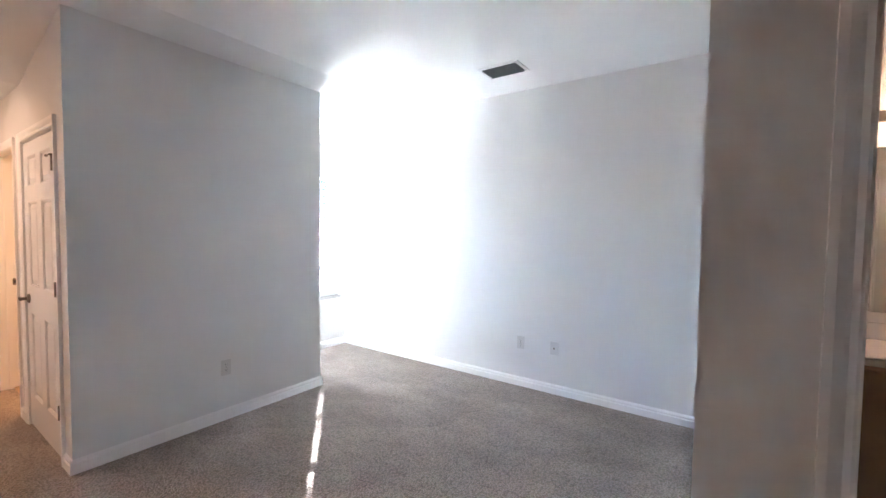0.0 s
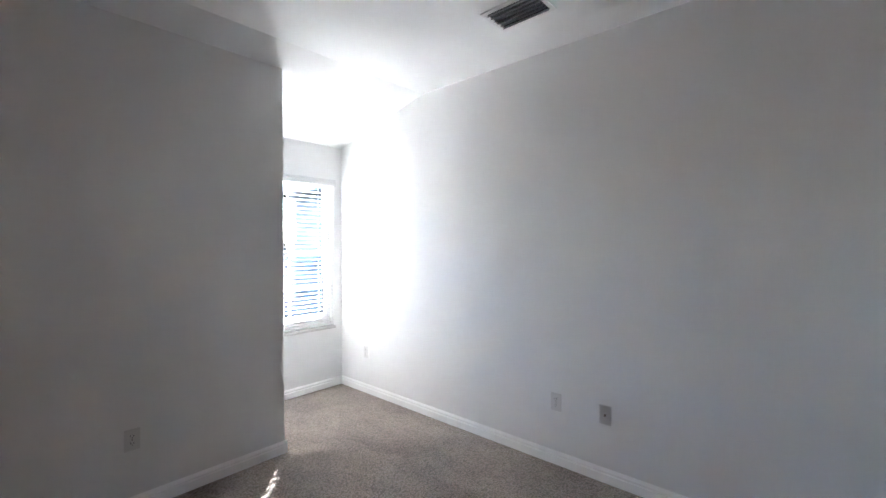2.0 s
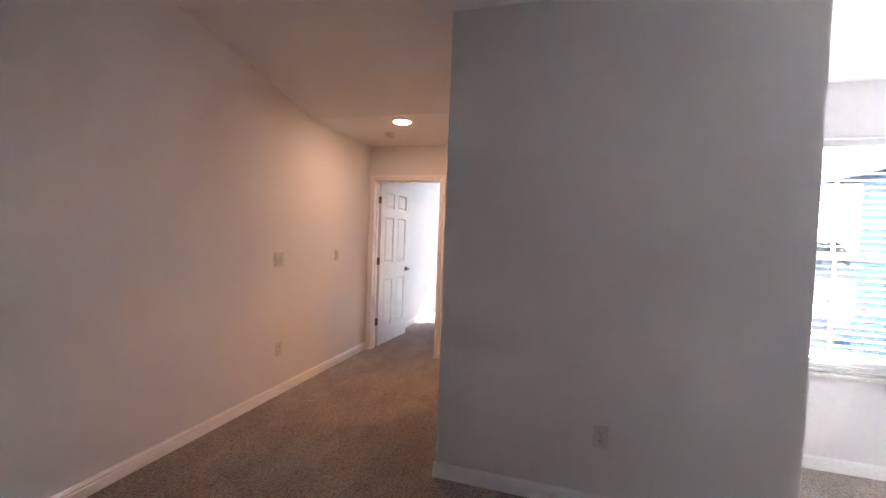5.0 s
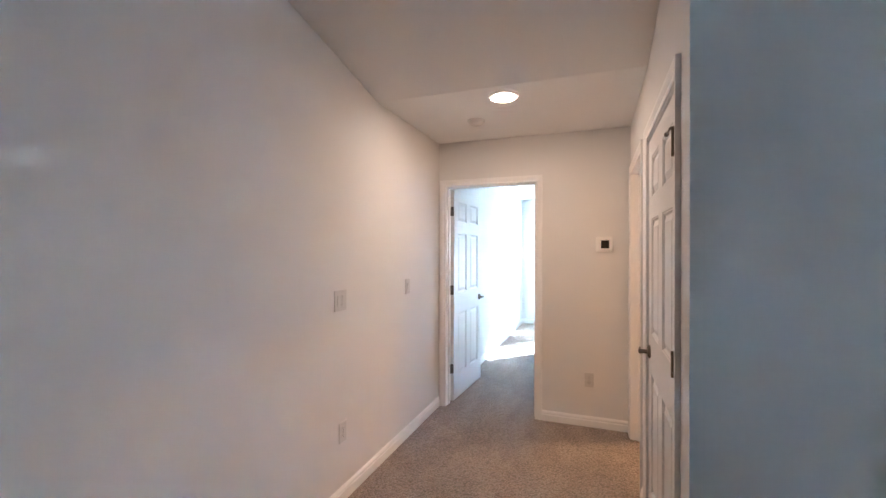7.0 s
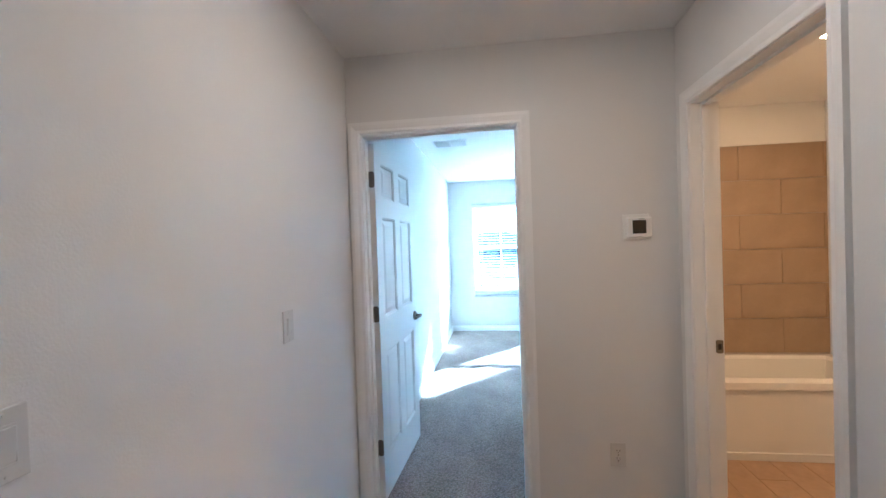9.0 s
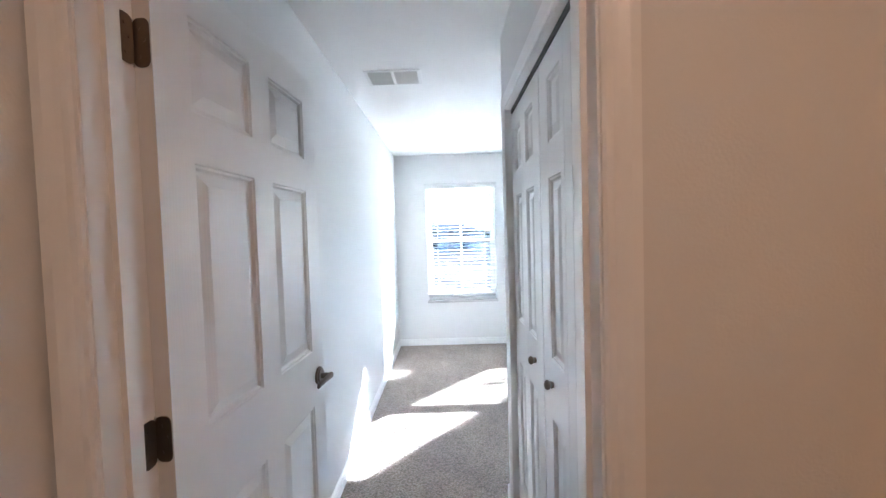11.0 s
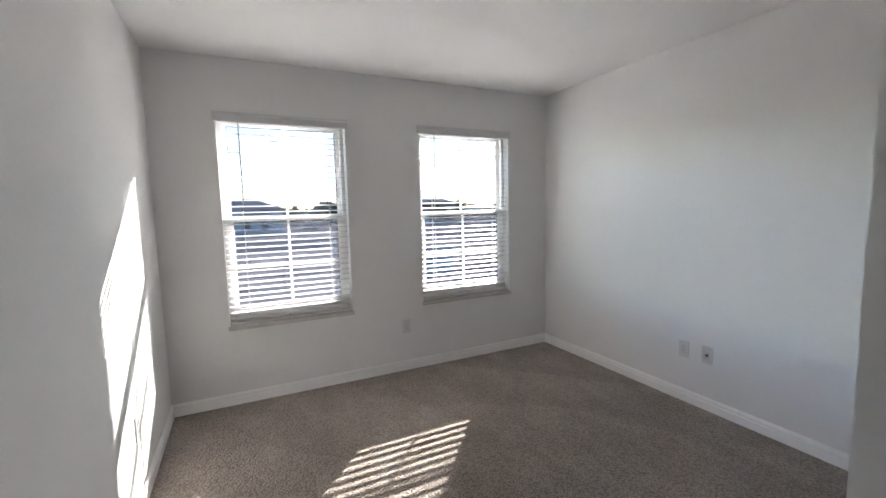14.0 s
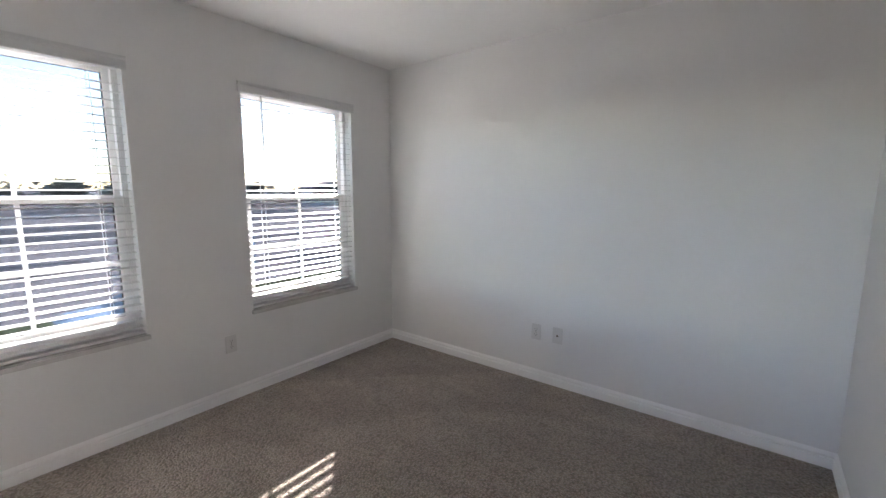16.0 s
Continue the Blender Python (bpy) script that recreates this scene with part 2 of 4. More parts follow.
def ceiling_sheet(x0, x1, y1):
    ys = [(-8.0, HIGH), (SLOPE_B, HIGH), (SLOPE_A, LOW), (y1, LOW)]
    if y1 < SLOPE_A:
        ys = [(-8.0, HIGH), (SLOPE_B, HIGH), (y1, LOW + (HIGH - LOW) * (SLOPE_A - y1) / (SLOPE_A - SLOPE_B))]
    bm = bmesh.new()
    lower = [[bm.verts.new((x, y, z)) for y, z in ys] for x in (x0, x1)]
    upper = [[bm.verts.new((x, y, z + 0.15)) for y, z in ys] for x in (x0, x1)]
    for i in range(len(ys) - 1):
        bm.faces.new((lower[0][i], lower[1][i], lower[1][i + 1], lower[0][i + 1]))
        bm.faces.new((upper[0][i], upper[0][i + 1], upper[1][i + 1], upper[1][i]))
        for k in (0, 1):
            bm.faces.new((lower[k][i], lower[k][i + 1], upper[k][i + 1], upper[k][i]))
    for i in (0, -1):
        bm.faces.new((lower[0][i], upper[0][i], upper[1][i], lower[1][i]))
    return bm


tagged(part("ceiling_hall", ceiling_sheet(-0.12, BLOCK_X - 0.06, 0.06), CEILING), kind="structure")
tagged(part("ceiling_nook", ceiling_sheet(BLOCK_X - 0.06, LOFT_X + 0.14, NOOK_Y + 0.14), CEILING), kind="structure")
tagged(part("ceiling_bedroom", boxes(((-0.12, 0.06, LOW), (BLOCK_X, BED_Y + 0.14, LOW + 0.15))), CEILING), kind="structure")


# ---- trim ----
BASE = [(0, 0), (0.015, 0), (0.015, 0.052), (0.0085, 0.055), (0.0085, 0.060), (0.0125, 0.064), (0.0115, 0.072), (0.006, 0.081), (0.003, 0.086), (0, 0.086)]


def baseboard(*runs):
    """Skirting along pairs of points; the room lies to the left of each run."""
    for a, b in runs:
        bm = bmesh.new()
        sweep(bm, BASE, (*a, 0.0), (*b, 0.0))
        tagged(part("baseboard", bm, TRIM), "white moulded baseboard above the carpet", "baseboard", kind="structure")


CASING = [(0.004, 0.0), (0.004, 0.008), (0.010, 0.011), (0.022, 0.010), (0.030, 0.013), (0.046, 0.017), (0.062, 0.017), (0.062, 0.0)]


def casing(name, axis, face, out, span, top=2.04, sides=(True, True)):
    """Moulded trim round an opening, on the wall face at that place; out is +1 or -1 along the other axis."""
    bm = bmesh.new()
    a, b = span
    rows = []
    for p, q in CASING:
        path = [(a - p, 0.0), (a - p, top + p), (b + p, top + p), (b + p, 0.0)]
        rows.append([bm.verts.new((u, face + out * q, z) if axis == "X" else (face + out * q, u, z)) for u, z in path])
    for r0, r1 in zip(rows, rows[1:] + rows[:1]):
        for i in range(3):
            bm.faces.new((r0[i], r0[i + 1], r1[i + 1], r1[i]))
    bm.faces.new([r[0] for r in rows])
    bm.faces.new([r[3] for r in rows][::-1])
    return tagged(part(name, bm, TRIM), "white painted door casing", "trim", kind="structure")


def lining(name, axis, span, v0, v1, stop=None, top=2.04):
    """The jamb that lines an opening, with its stop strip."""
    a, b = span
    j = JAMB - 0.001
    bits = [((a - j, v0, 0), (a, v1, top)), ((b, v0, 0), (b + j, v1, top)), ((a - j, v0, top), (b + j, v1, top + j))]
    if stop:
        s0, s1 = stop
        bits += [((a, s0, 0), (a + 0.011, s1, top)), ((b - 0.011, s0, 0), (b, s1, top)), ((a + 0.011, s0, top - 0.011), (b - 0.011, s1, top))]
    if axis == "Y":
        bits = [((lo[1], lo[0], lo[2]), (hi[1], hi[0], hi[2])) for lo, hi in bits]
    return tagged(part(name, boxes(*bits), TRIM), "white painted door jamb", "trim", kind="structure")


lining("trim_jamb_bedroom", "X", DOOR, 0.0, 0.12, (0.045, 0.078))
casing("trim_bedroom_hall_side", "X", 0.0, -1, DOOR)
casing("trim_bedroom_inner", "X", 0.12, 1, (DOOR[0], DOOR[1] - 0.004))
lining("trim_jamb_bath", "Y", BATH, HALL_W, HALL_W + 0.12, (HALL_W + 0.045, HALL_W + 0.078))
casing("trim_bath", "Y", HALL_W, -1, BATH)
lining("trim_jamb_hall_closet", "Y", HCL, HALL_W, HALL_W + 0.12, (HALL_W + 0.04, HALL_W + 0.075))
casing("trim_hall_closet", "Y", HALL_W, -1, HCL)
lining("trim_jamb_bifold", "Y", BIFOLD, CLOSET_X, CLOSET_X + 0.11)
casing("trim_bifold", "Y", CLOSET_X, -1, BIFOLD)
lining("trim_jamb_south_bath", "Y", SBATH, SOUTH_X, SOUTH_X + 0.12, (SOUTH_X + 0.045, SOUTH_X + 0.078))
casing("trim_south_bath", "Y", SOUTH_X, -1, SBATH)
C = 0.062
baseboard(((0, 0.0), (0, -7.86)), ((0, BED_Y), (0, 0.12)), ((HALL_W, 0.0), (DOOR[1] + C, 0.0)),
          ((HALL_W, BATH[1] + C), (HALL_W, 0.0)), ((HALL_W, HCL[1] + C), (HALL_W, BATH[0] - C)), ((HALL_W, BLOCK_Y - 0.014), (HALL_W, HCL[0] - C)),
          ((BLOCK_X + 0.014, BLOCK_Y), (HALL_W - 0.014, BLOCK_Y)), ((BLOCK_X, NOOK_Y), (BLOCK_X, BLOCK_Y - 0.014)),
          ((LOFT_X, NOOK_Y), (BLOCK_X, NOOK_Y)), ((LOFT_X, LOFT_Y), (LOFT_X, NOOK_Y)), ((SOUTH_X - 0.014, LOFT_Y), (LOFT_X, LOFT_Y)),
          ((SOUTH_X, SBATH[1] + C), (SOUTH_X, LOFT_Y + 0.014)), ((SOUTH_X, -7.86), (SOUTH_X, SBATH[0] - C)),
          ((BED_X, BED_Y), (0, BED_Y)), ((BED_X, RETURN_Y), (BED_X, BED_Y)), ((CLOSET_X - 0.014, RETURN_Y), (BED_X, RETURN_Y)),
          ((CLOSET_X, BIFOLD[1] + C), (CLOSET_X, RETURN_Y + 0.014)))


# ---- doors ----
def grain_material():
    """White gloss paint over a pressed wood-grain skin."""
    m = material("door paint", (0.82, 0.82, 0.815), 0.38, vary=0.015)
    n, link = m.node_tree.nodes, m.node_tree.links.new
    co, mp, wave, bu = (n.new(k) for k in ("ShaderNodeTexCoord", "ShaderNodeMapping", "ShaderNodeTexWave", "ShaderNodeBump"))
    mp.inputs["Scale"].default_value = (14.0, 14.0, 0.9)
    wave.inputs["Scale"].default_value, wave.inputs["Distortion"].default_value, wave.inputs["Detail"].default_value = 2.6, 14.0, 4.0
    wave.inputs["Detail Scale"].default_value = 0.8
    link(co.outputs["Object"], mp.inputs["Vector"])
    link(mp.outputs["Vector"], wave.inputs["Vector"])
    bu.inputs["Strength"].default_value, bu.inputs["Distance"].default_value = 0.10, 0.0010
    link(wave.outputs["Fac"], bu.inputs["Height"])
    link(bu.outputs["Normal"], n["Principled BSDF"].inputs["Normal"])
    return m


DOOR_PAINT = grain_material()
ROWS_Z = ((0.235, 0.835), (1.035, 1.618), (1.728, 1.930))


def panel_mesh(x0, x1, z0, z1, t):
    """A raised field inside a sloped moulding, on both faces of a leaf t thick."""
    bm = bmesh.new()
    steps = ((0.0, 0.0), (0.003, 0.0035), (0.008, 0.004), (0.013, 0.0115), (0.018, 0.012), (0.045, 0.003))
    for side in (0, 1):
        rings = []
        for inset, d in steps:
            y = d if side == 0 else t - d
            rings.append([bm.verts.new(p) for p in ((x0 + inset, y, z0 + inset), (x1 - inset, y, z0 + inset), (x1 - inset, y, z1 - inset), (x0 + inset, y, z1 - inset))])
        for r0, r1 in zip(rings, rings[1:]):
            for i in range(4):
                bm.faces.new((r0[i], r0[(i + 1) % 4], r1[(i + 1) % 4], r1[i]))
        bm.faces.new(rings[-1])
    return bm


def leaf(parent, w, columns, t=0.035, h=2.025, z0=0.012, rows=ROWS_Z):
    """A moulded door leaf: stiles and rails in one skin, with each panel set into it."""
    holes = [(a, b, c, d) for a, b in columns for c, d in rows]
    us = sorted({0.0, w, *(v for a, b in columns for v in (a, b))})
    zs = sorted({z0, h, *(v for a, b in rows for v in (a, b))})
    bm = bmesh.new()
    for y in (0.0, t):
        for i in range(len(us) - 1):
            for j in range(len(zs) - 1):
                u, z = (us[i] + us[i + 1]) / 2, (zs[j] + zs[j + 1]) / 2
                if any(q[0] < u < q[1] and q[2] < z < q[3] for q in holes):
                    continue
                bm.faces.new([bm.verts.new(p) for p in ((us[i], y, zs[j]), (us[i + 1], y, zs[j]), (us[i + 1], y, zs[j + 1]), (us[i], y, zs[j + 1]))])
    for a, b in (((0, z0), (w, z0)), ((w, z0), (w, h)), ((w, h), (0, h)), ((0, h), (0, z0))):
        bm.faces.new([bm.verts.new(p) for p in ((a[0], 0, a[1]), (b[0], 0, b[1]), (b[0], t, b[1]), (a[0], t, a[1]))])
    bmesh.ops.remove_doubles(bm, verts=bm.verts, dist=1e-5)
    body = part("leaf", bm, DOOR_PAINT, parent)
    for a, b in columns:
        for c, d in rows:
            part("panel", panel_mesh(a, b, c, d, t), DOOR_PAINT, body)
    return body


def lever(parent, x, z, toward, t=0.035, faces=(-1, 1)):
    """A lever handle: rose, neck and a curved lever that points along x."""
    for side in faces:
        y0 = 0.0 if side < 0 else t
        bm = bmesh.new()
        disc(bm, (x, y0 + side * 0.004, z), 0.033, 0.033, 0.008, "Y", 28)
        disc(bm, (x, y0 + side * 0.010, z), 0.026, 0.026, 0.006, "Y", 28)
        rose = part("handle", bm, METAL, parent, "brushed nickel lever handle")
        bm = bmesh.new()
        disc(bm, (x, y0 + side * 0.028, z), 0.011, 0.011, 0.032, "Y", 16)
        prev = None
        for k in range(9):
            f = k / 8
            cx, cz = x + toward * (0.105 * f - 0.008), z + 0.004 * math.sin(f * 3.0) - 0.006 * f
            r, hgt = 0.009 - 0.004 * f, 0.0125 - 0.003 * f
            ring = [bm.verts.new((cx, y0 + side * (0.047 - 0.010 * f * f) + r * math.cos(a), cz + hgt * math.sin(a))) for a in (i * math.tau / 10 for i in range(10))]
            if prev:
                for i in range(10):
                    bm.faces.new((prev[i], prev[(i + 1) % 10], ring[(i + 1) % 10], ring[i]))
            else:
                bm.faces.new(ring)
            prev = ring
        bm.faces.new(prev)
        part("lever", bm, METAL, rose)


def rounded_plate(bm, o, u, v, wu, hv, th, r=0.012):
    """A plate with rounded corners, spanned by u and v from o, th thick along their cross product."""
    o, u, v = Vector(o), Vector(u), Vector(v)
    nrm = u.cross(v) * th
    pts = []
    for cx, cy, a0 in ((wu - r, r, -90), (wu - r, hv - r, 0), (r, hv - r, 90), (r, r, 180)):
        for k in range(5):
            a = radians(a0 + k * 22.5)
            pts.append(o + u * (cx + r * math.cos(a)) + v * (cy + r * math.sin(a)))
    lo = [bm.verts.new(p) for p in pts]
    hi = [bm.verts.new(p + nrm) for p in pts]
    bm.faces.new(lo[::-1])
    bm.faces.new(hi)
    for i in range(len(pts)):
        bm.faces.new((lo[i], lo[(i + 1) % len(pts)], hi[(i + 1) % len(pts)], hi[i]))
    return bm


HINGE_Z = (0.315, 1.07, 1.825)
DOOR_W = DOOR[1] - DOOR[0] - 0.006
COLS = ((0.105, 0.350), (0.455, 0.700))
bedroom_door = thing("door_1", (0.106, 0.126, 0.0), 86.6, "white six-panel bedroom door standing open against the wall", "door", kind="structure")
leaf(bedroom_door, DOOR_W, COLS)
lever(bedroom_door, DOOR_W - 0.06, 0.932, -1)
for z in HINGE_Z:
    bm = bmesh.new()
    rounded_plate(bm, (-0.0005, 0.034, z - 0.045), (0, -1, 0), (0, 0, 1), 0.032, 0.09, 0.0018)
    for k in range(5):
        disc(bm, (-0.004, 0.040, z - 0.036 + 0.018 * k), 0.0062, 0.0062, 0.0172, "Z", 14)
    for dz in (-0.026, 0.004, 0.026):
        disc(bm, (-0.0030, 0.012 if dz == 0.004 else 0.022, z + dz), 0.004, 0.003, 0.002, "X", 10)
    part("hinge", bm, METAL, bedroom_door, "brushed nickel butt hinge")
    bm = bmesh.new()
    rounded_plate(bm, (DOOR[0] + 0.0002, 0.086, z - 0.045), (0, 1, 0), (0, 0, 1), 0.034, 0.09, 0.0018)
    for dz in (-0.026, 0.004, 0.026):
        disc(bm, (DOOR[0] + 0.0025, 0.110 if dz == 0.004 else 0.100, z + dz), 0.003, 0.004, 0.002, "X", 10)
    tagged(part("hinge_leaf", bm, METAL), "brushed nickel hinge leaf on the door jamb", "hinge", kind="structure")

closet_w = HCL[1] - HCL[0] - 0.008
closet_door = thing("door_2", (HALL_W + 0.004, HCL[1] - 0.004, 0.0), -90, "closed white six-panel closet door with nickel lever", "door", kind="structure")
leaf(closet_door, closet_w, ((0.112, 0.355), (0.470, 0.718)))
lever(closet_door, 0.06, 0.935, -1, faces=(-1,))
for z in HINGE_Z:
    bm = bmesh.new()
    for k in range(5):
        disc(bm, (closet_w + 0.003, -0.015, z - 0.036 + 0.018 * k), 0.0078, 0.0078, 0.0172, "Z", 14)
    box(bm, (closet_w - 0.008, -0.012, z - 0.045), (closet_w + 0.003, 0.001, z + 0.045))
    hinge = part("hinge", bm, METAL, closet_door, "brushed nickel butt hinge")
    if z > 1.5:
        bm = bmesh.new()
        disc(bm, (closet_w + 0.003, -0.015, z + 0.05), 0.009, 0.009, 0.012, "Z", 14)
        disc(bm, (closet_w - 0.030, -0.026, z + 0.05), 0.0045, 0.0045, 0.07, "X", 10)
        disc(bm, (closet_w - 0.066, -0.026, z + 0.05), 0.009, 0.007, 0.012, "X", 12)
        part("door_stop", bm, METAL, hinge, "hinge-pin door stop with rubber tip")

# bifold closet: four leaves on a track
lw = (BIFOLD[1] - BIFOLD[0] - 0.026) / 4
for i in range(4):
    y0 = BIFOLD[1] - 0.010 - i * lw - (0.006 if i > 1 else 0.0)
    d = thing("bifold_door", (CLOSET_X + 0.022, y0, 0.0), -90, "white three-panel bifold closet leaf, closed" + (" with a round knob" if i in (1, 2) else ""), "closet door", "bifold leaves of the bedroom closet")
    leaf(d, lw - 0.003, (((0.088, 0.222), (0.040, 0.182), (0.110, 0.252), (0.070, 0.205))[i],), t=0.030, h=2.010)
    if i in (1, 2):
        bm = bmesh.new()
        x = lw / 2 + (0.02 if i == 1 else -0.02)
        disc(bm, (x, -0.004, 0.955), 0.012, 0.009, 0.010, "Y", 20)
        bmesh.ops.create_uvsphere(bm, u_segments=18, v_segments=10, radius=0.016, matrix=Matrix.Translation((x, -0.020, 0.955)) @ Matrix.Diagonal((1, 0.7, 1, 1)))
        part("knob", bm, METAL, d, "brushed nickel knob")
tagged(part("trim_bifold_track", boxes(((CLOSET_X + 0.022, BIFOLD[0], 2.020), (CLOSET_X + 0.062, BIFOLD[1], 2.039))), material("dark track", (0.06, 0.06, 0.06), 0.5, 0.6)), kind="structure")

# strike plates on the two open bathroom jambs
for x, y, out, z in ((HALL_W + 0.085, BATH[1], -1, 0.955), (SOUTH_X + 0.02, SBATH[1], -1, 0.955)):
    bm = bmesh.new()
    rounded_plate(bm, (x, y, z - 0.03), (1, 0, 0), (0, 0, 1), 0.03, 0.06, 0.0025, 0.008)
    sp = tagged(part("strike_plate", bm, METAL), "nickel strike plate on the white door jamb", "strike plate")
    part("latch_hole", boxes(((x + 0.008, y - 0.0035, z - 0.013), (x + 0.022, y - 0.0028, z + 0.013))), DARK, sp)

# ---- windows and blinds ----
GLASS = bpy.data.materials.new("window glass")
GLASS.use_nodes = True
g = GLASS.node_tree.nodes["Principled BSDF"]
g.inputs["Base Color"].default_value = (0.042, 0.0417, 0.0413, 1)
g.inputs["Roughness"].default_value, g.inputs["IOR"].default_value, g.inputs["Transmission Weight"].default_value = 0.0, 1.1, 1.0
MARBLE = material("cultured marble sill", (0.60, 0.59, 0.575), 0.2, vary=0.25, scale=9, fine=0.05, fine_scale=60)
CORD = material("blind cord", (0.75, 0.75, 0.73), 0.8)


def window(name, span, zs, yw, rail):
    """A single-hung vinyl window with a grille in each sash, and a stone sill."""
    (x0, x1), (z0, z1) = span, zs
    w = tagged(new(name), "white vinyl single-hung window with colonial grille", "window", kind="structure")
    f = 0.028
    part("frame", boxes(((x0, yw + 0.075, z0), (x0 + f, yw + 0.14, z1)), ((x1 - f, yw + 0.075, z0), (x1, yw + 0.14, z1)),
                        ((x0 + f, yw + 0.075, z0), (x1 - f, yw + 0.14, z0 + f)), ((x0 + f, yw + 0.075, z1 - f), (x1 - f, yw + 0.14, z1)), bevel=0.003), VINYL, w)
    for nm, a, b, y, e in (("upper_sash", rail - 0.018, z1 - f, yw + 0.112, 0.030), ("lower_sash", z0 + f, rail + 0.024, yw + 0.082, 0.040)):
        xa, xb = x0 + f, x1 - f
        low = 0.082 if nm == "lower_sash" else e
        sash = part(nm, boxes(((xa, y, a), (xa + e, y + 0.026, b)), ((xb - e, y, a), (xb, y + 0.026, b)),
                              ((xa + e, y, a), (xb - e, y + 0.026, a + low)), ((xa + e, y, b - e), (xb - e, y + 0.026, b)), bevel=0.003), VINYL, w)
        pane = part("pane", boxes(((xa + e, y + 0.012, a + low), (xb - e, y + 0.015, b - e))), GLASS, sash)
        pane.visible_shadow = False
        ga, gb, gc, gd = xa + e, xb - e, a + low, b - e
        part("gasket", boxes(((ga, y + 0.0100, gc), (ga + 0.005, y + 0.0118, gd)), ((gb - 0.007, y + 0.0100, gc), (gb, y + 0.0118, gd)),
                             ((ga + 0.005, y + 0.0100, gc), (gb - 0.007, y + 0.0118, gc + 0.004)), ((ga + 0.005, y + 0.0100, gd - 0.005), (gb - 0.007, y + 0.0118, gd))), DARK, sash, "thin black glazing gasket")
        xm, zm = (xa + xb) / 2, (a + b) / 2
        part("muntin", boxes(((xm - 0.009, y + 0.003, a + low), (xm + 0.009, y + 0.0095, b - e))), VINYL, sash)
        if nm == "lower_sash":
            part("muntin", boxes(((xa + e, y + 0.0045, zm - 0.009), (xb - e, y + 0.0085, zm + 0.009))), VINYL, sash)
    part("sill", boxes(((x0 - 0.012, yw - 0.022, z0 - 0.026), (x1 + 0.012, yw - 0.0005, z0)), ((x0 + 0.0005, yw - 0.0005, z0 - 0.02), (x1 - 0.0005, yw + 0.075, z0 + 0.003)), bevel=0.003), MARBLE, w, "grey-white marble window sill")
    bm = bmesh.new()
    disc(bm, ((x0 + x1) / 2, yw + 0.078, rail + 0.006), 0.018, 0.014, 0.008, "Y", 14)
    box(bm, ((x0 + x1) / 2 - 0.004, yw + 0.066, rail - 0.002), ((x0 + x1) / 2 + 0.030, yw + 0.074, rail + 0.010), 0.002)
    part("latch", bm, VINYL, w)
    return w


def slat_mesh(x0, x1):
    """One blind slat: 50 mm deep, slightly crowned."""
    bm = bmesh.new()
    top = [(-0.025, 0.0), (-0.012, 0.0022), (0.0, 0.0030), (0.012, 0.0022), (0.025, 0.0)]
    prof = top + [(p, q - 0.0020) for p, q in top[::-1]]
    sweep(bm, prof, (x0, 0, 0), (x1, 0, 0), side=Vector((0, 1, 0)))
    bmesh.ops.recalc_face_normals(bm, faces=bm.faces)
    me = bpy.data.meshes.new("slat")
    bm.to_mesh(me)
    bm.free()
    me.materials.append(BLIND)
    return me


def blind(span, zs, yw, tilt):
    (x0, x1), (z0, z1) = span, zs
    b = thing("window_blind", ((x0 + x1) / 2, yw + 0.038, z0 + 0.005), 0, "lowered white slatted window blind, slats open flat", "blind", "window blinds")
    h, w = z1 - z0 - 0.005, (x1 - x0) / 2 - 0.006
    me = slat_mesh(-w, w)
    n = int((h - 0.085) / 0.0425)
    for i in range(n):
        s = new("slat", me)
        s.parent = b
        s.matrix_basis = pose(0, 0, 0.045 + i * 0.0425 + random.uniform(-0.001, 0.001), tilt + random.uniform(-1.2, 1.2), random.uniform(-0.12, 0.12), 0)
    part("headrail", boxes(((-w, -0.028, h - 0.045), (w, 0.028, h - 0.002)), bevel=0.002), BLIND, b)
    bm = bmesh.new()
    prof = [(0.0, 0.0), (-0.010, 0.0), (-0.012, 0.012), (-0.010, 0.045), (-0.016, 0.055), (-0.016, 0.066), (0.0, 0.066)]
    sweep(bm, prof, (-w - 0.026, -0.040, h - 0.050), (w + 0.026, -0.040, h - 0.050), side=Vector((0, 1, 0)))
    part("valance", bm, BLIND, b, "white moulded blind valance")
    part("bottom_rail", boxes(((-w, -0.026, 0.002), (w, 0.026, 0.018)), bevel=0.003), BLIND, b)
    for x in (-w + 0.13, w - 0.13):
        bm = bmesh.new()
        for y in (-0.0275, 0.0275):
            disc(bm, (x, y, h / 2 - 0.01), 0.0013, 0.0013, h - 0.05, "Z", 6)
        part("ladder_cord", bm, CORD, b)
    bm = bmesh.new()
    disc(bm, (-w + 0.135, -0.036, h - 0.33), 0.0035, 0.0045, 0.56, "Z", 8)
    disc(bm, (-w + 0.135, -0.036, h - 0.045), 0.006, 0.006, 0.02, "Z", 8)
    part("wand", bm, material("clear wand", (0.45, 0.45, 0.47), 0.15), b, "thin tilt wand")
    bm = bmesh.new()
    for dx in (0, 0.012):
        disc(bm, (w - 0.04 + dx, -0.034, h / 2 - 0.02), 0.0012, 0.0012, h - 0.14, "Z", 6)
        disc(bm, (w - 0.04 + dx, -0.034, 0.09 - 0.02), 0.006, 0.003, 0.03, "Z", 10)
    part("lift_cord", bm, CORD, b)


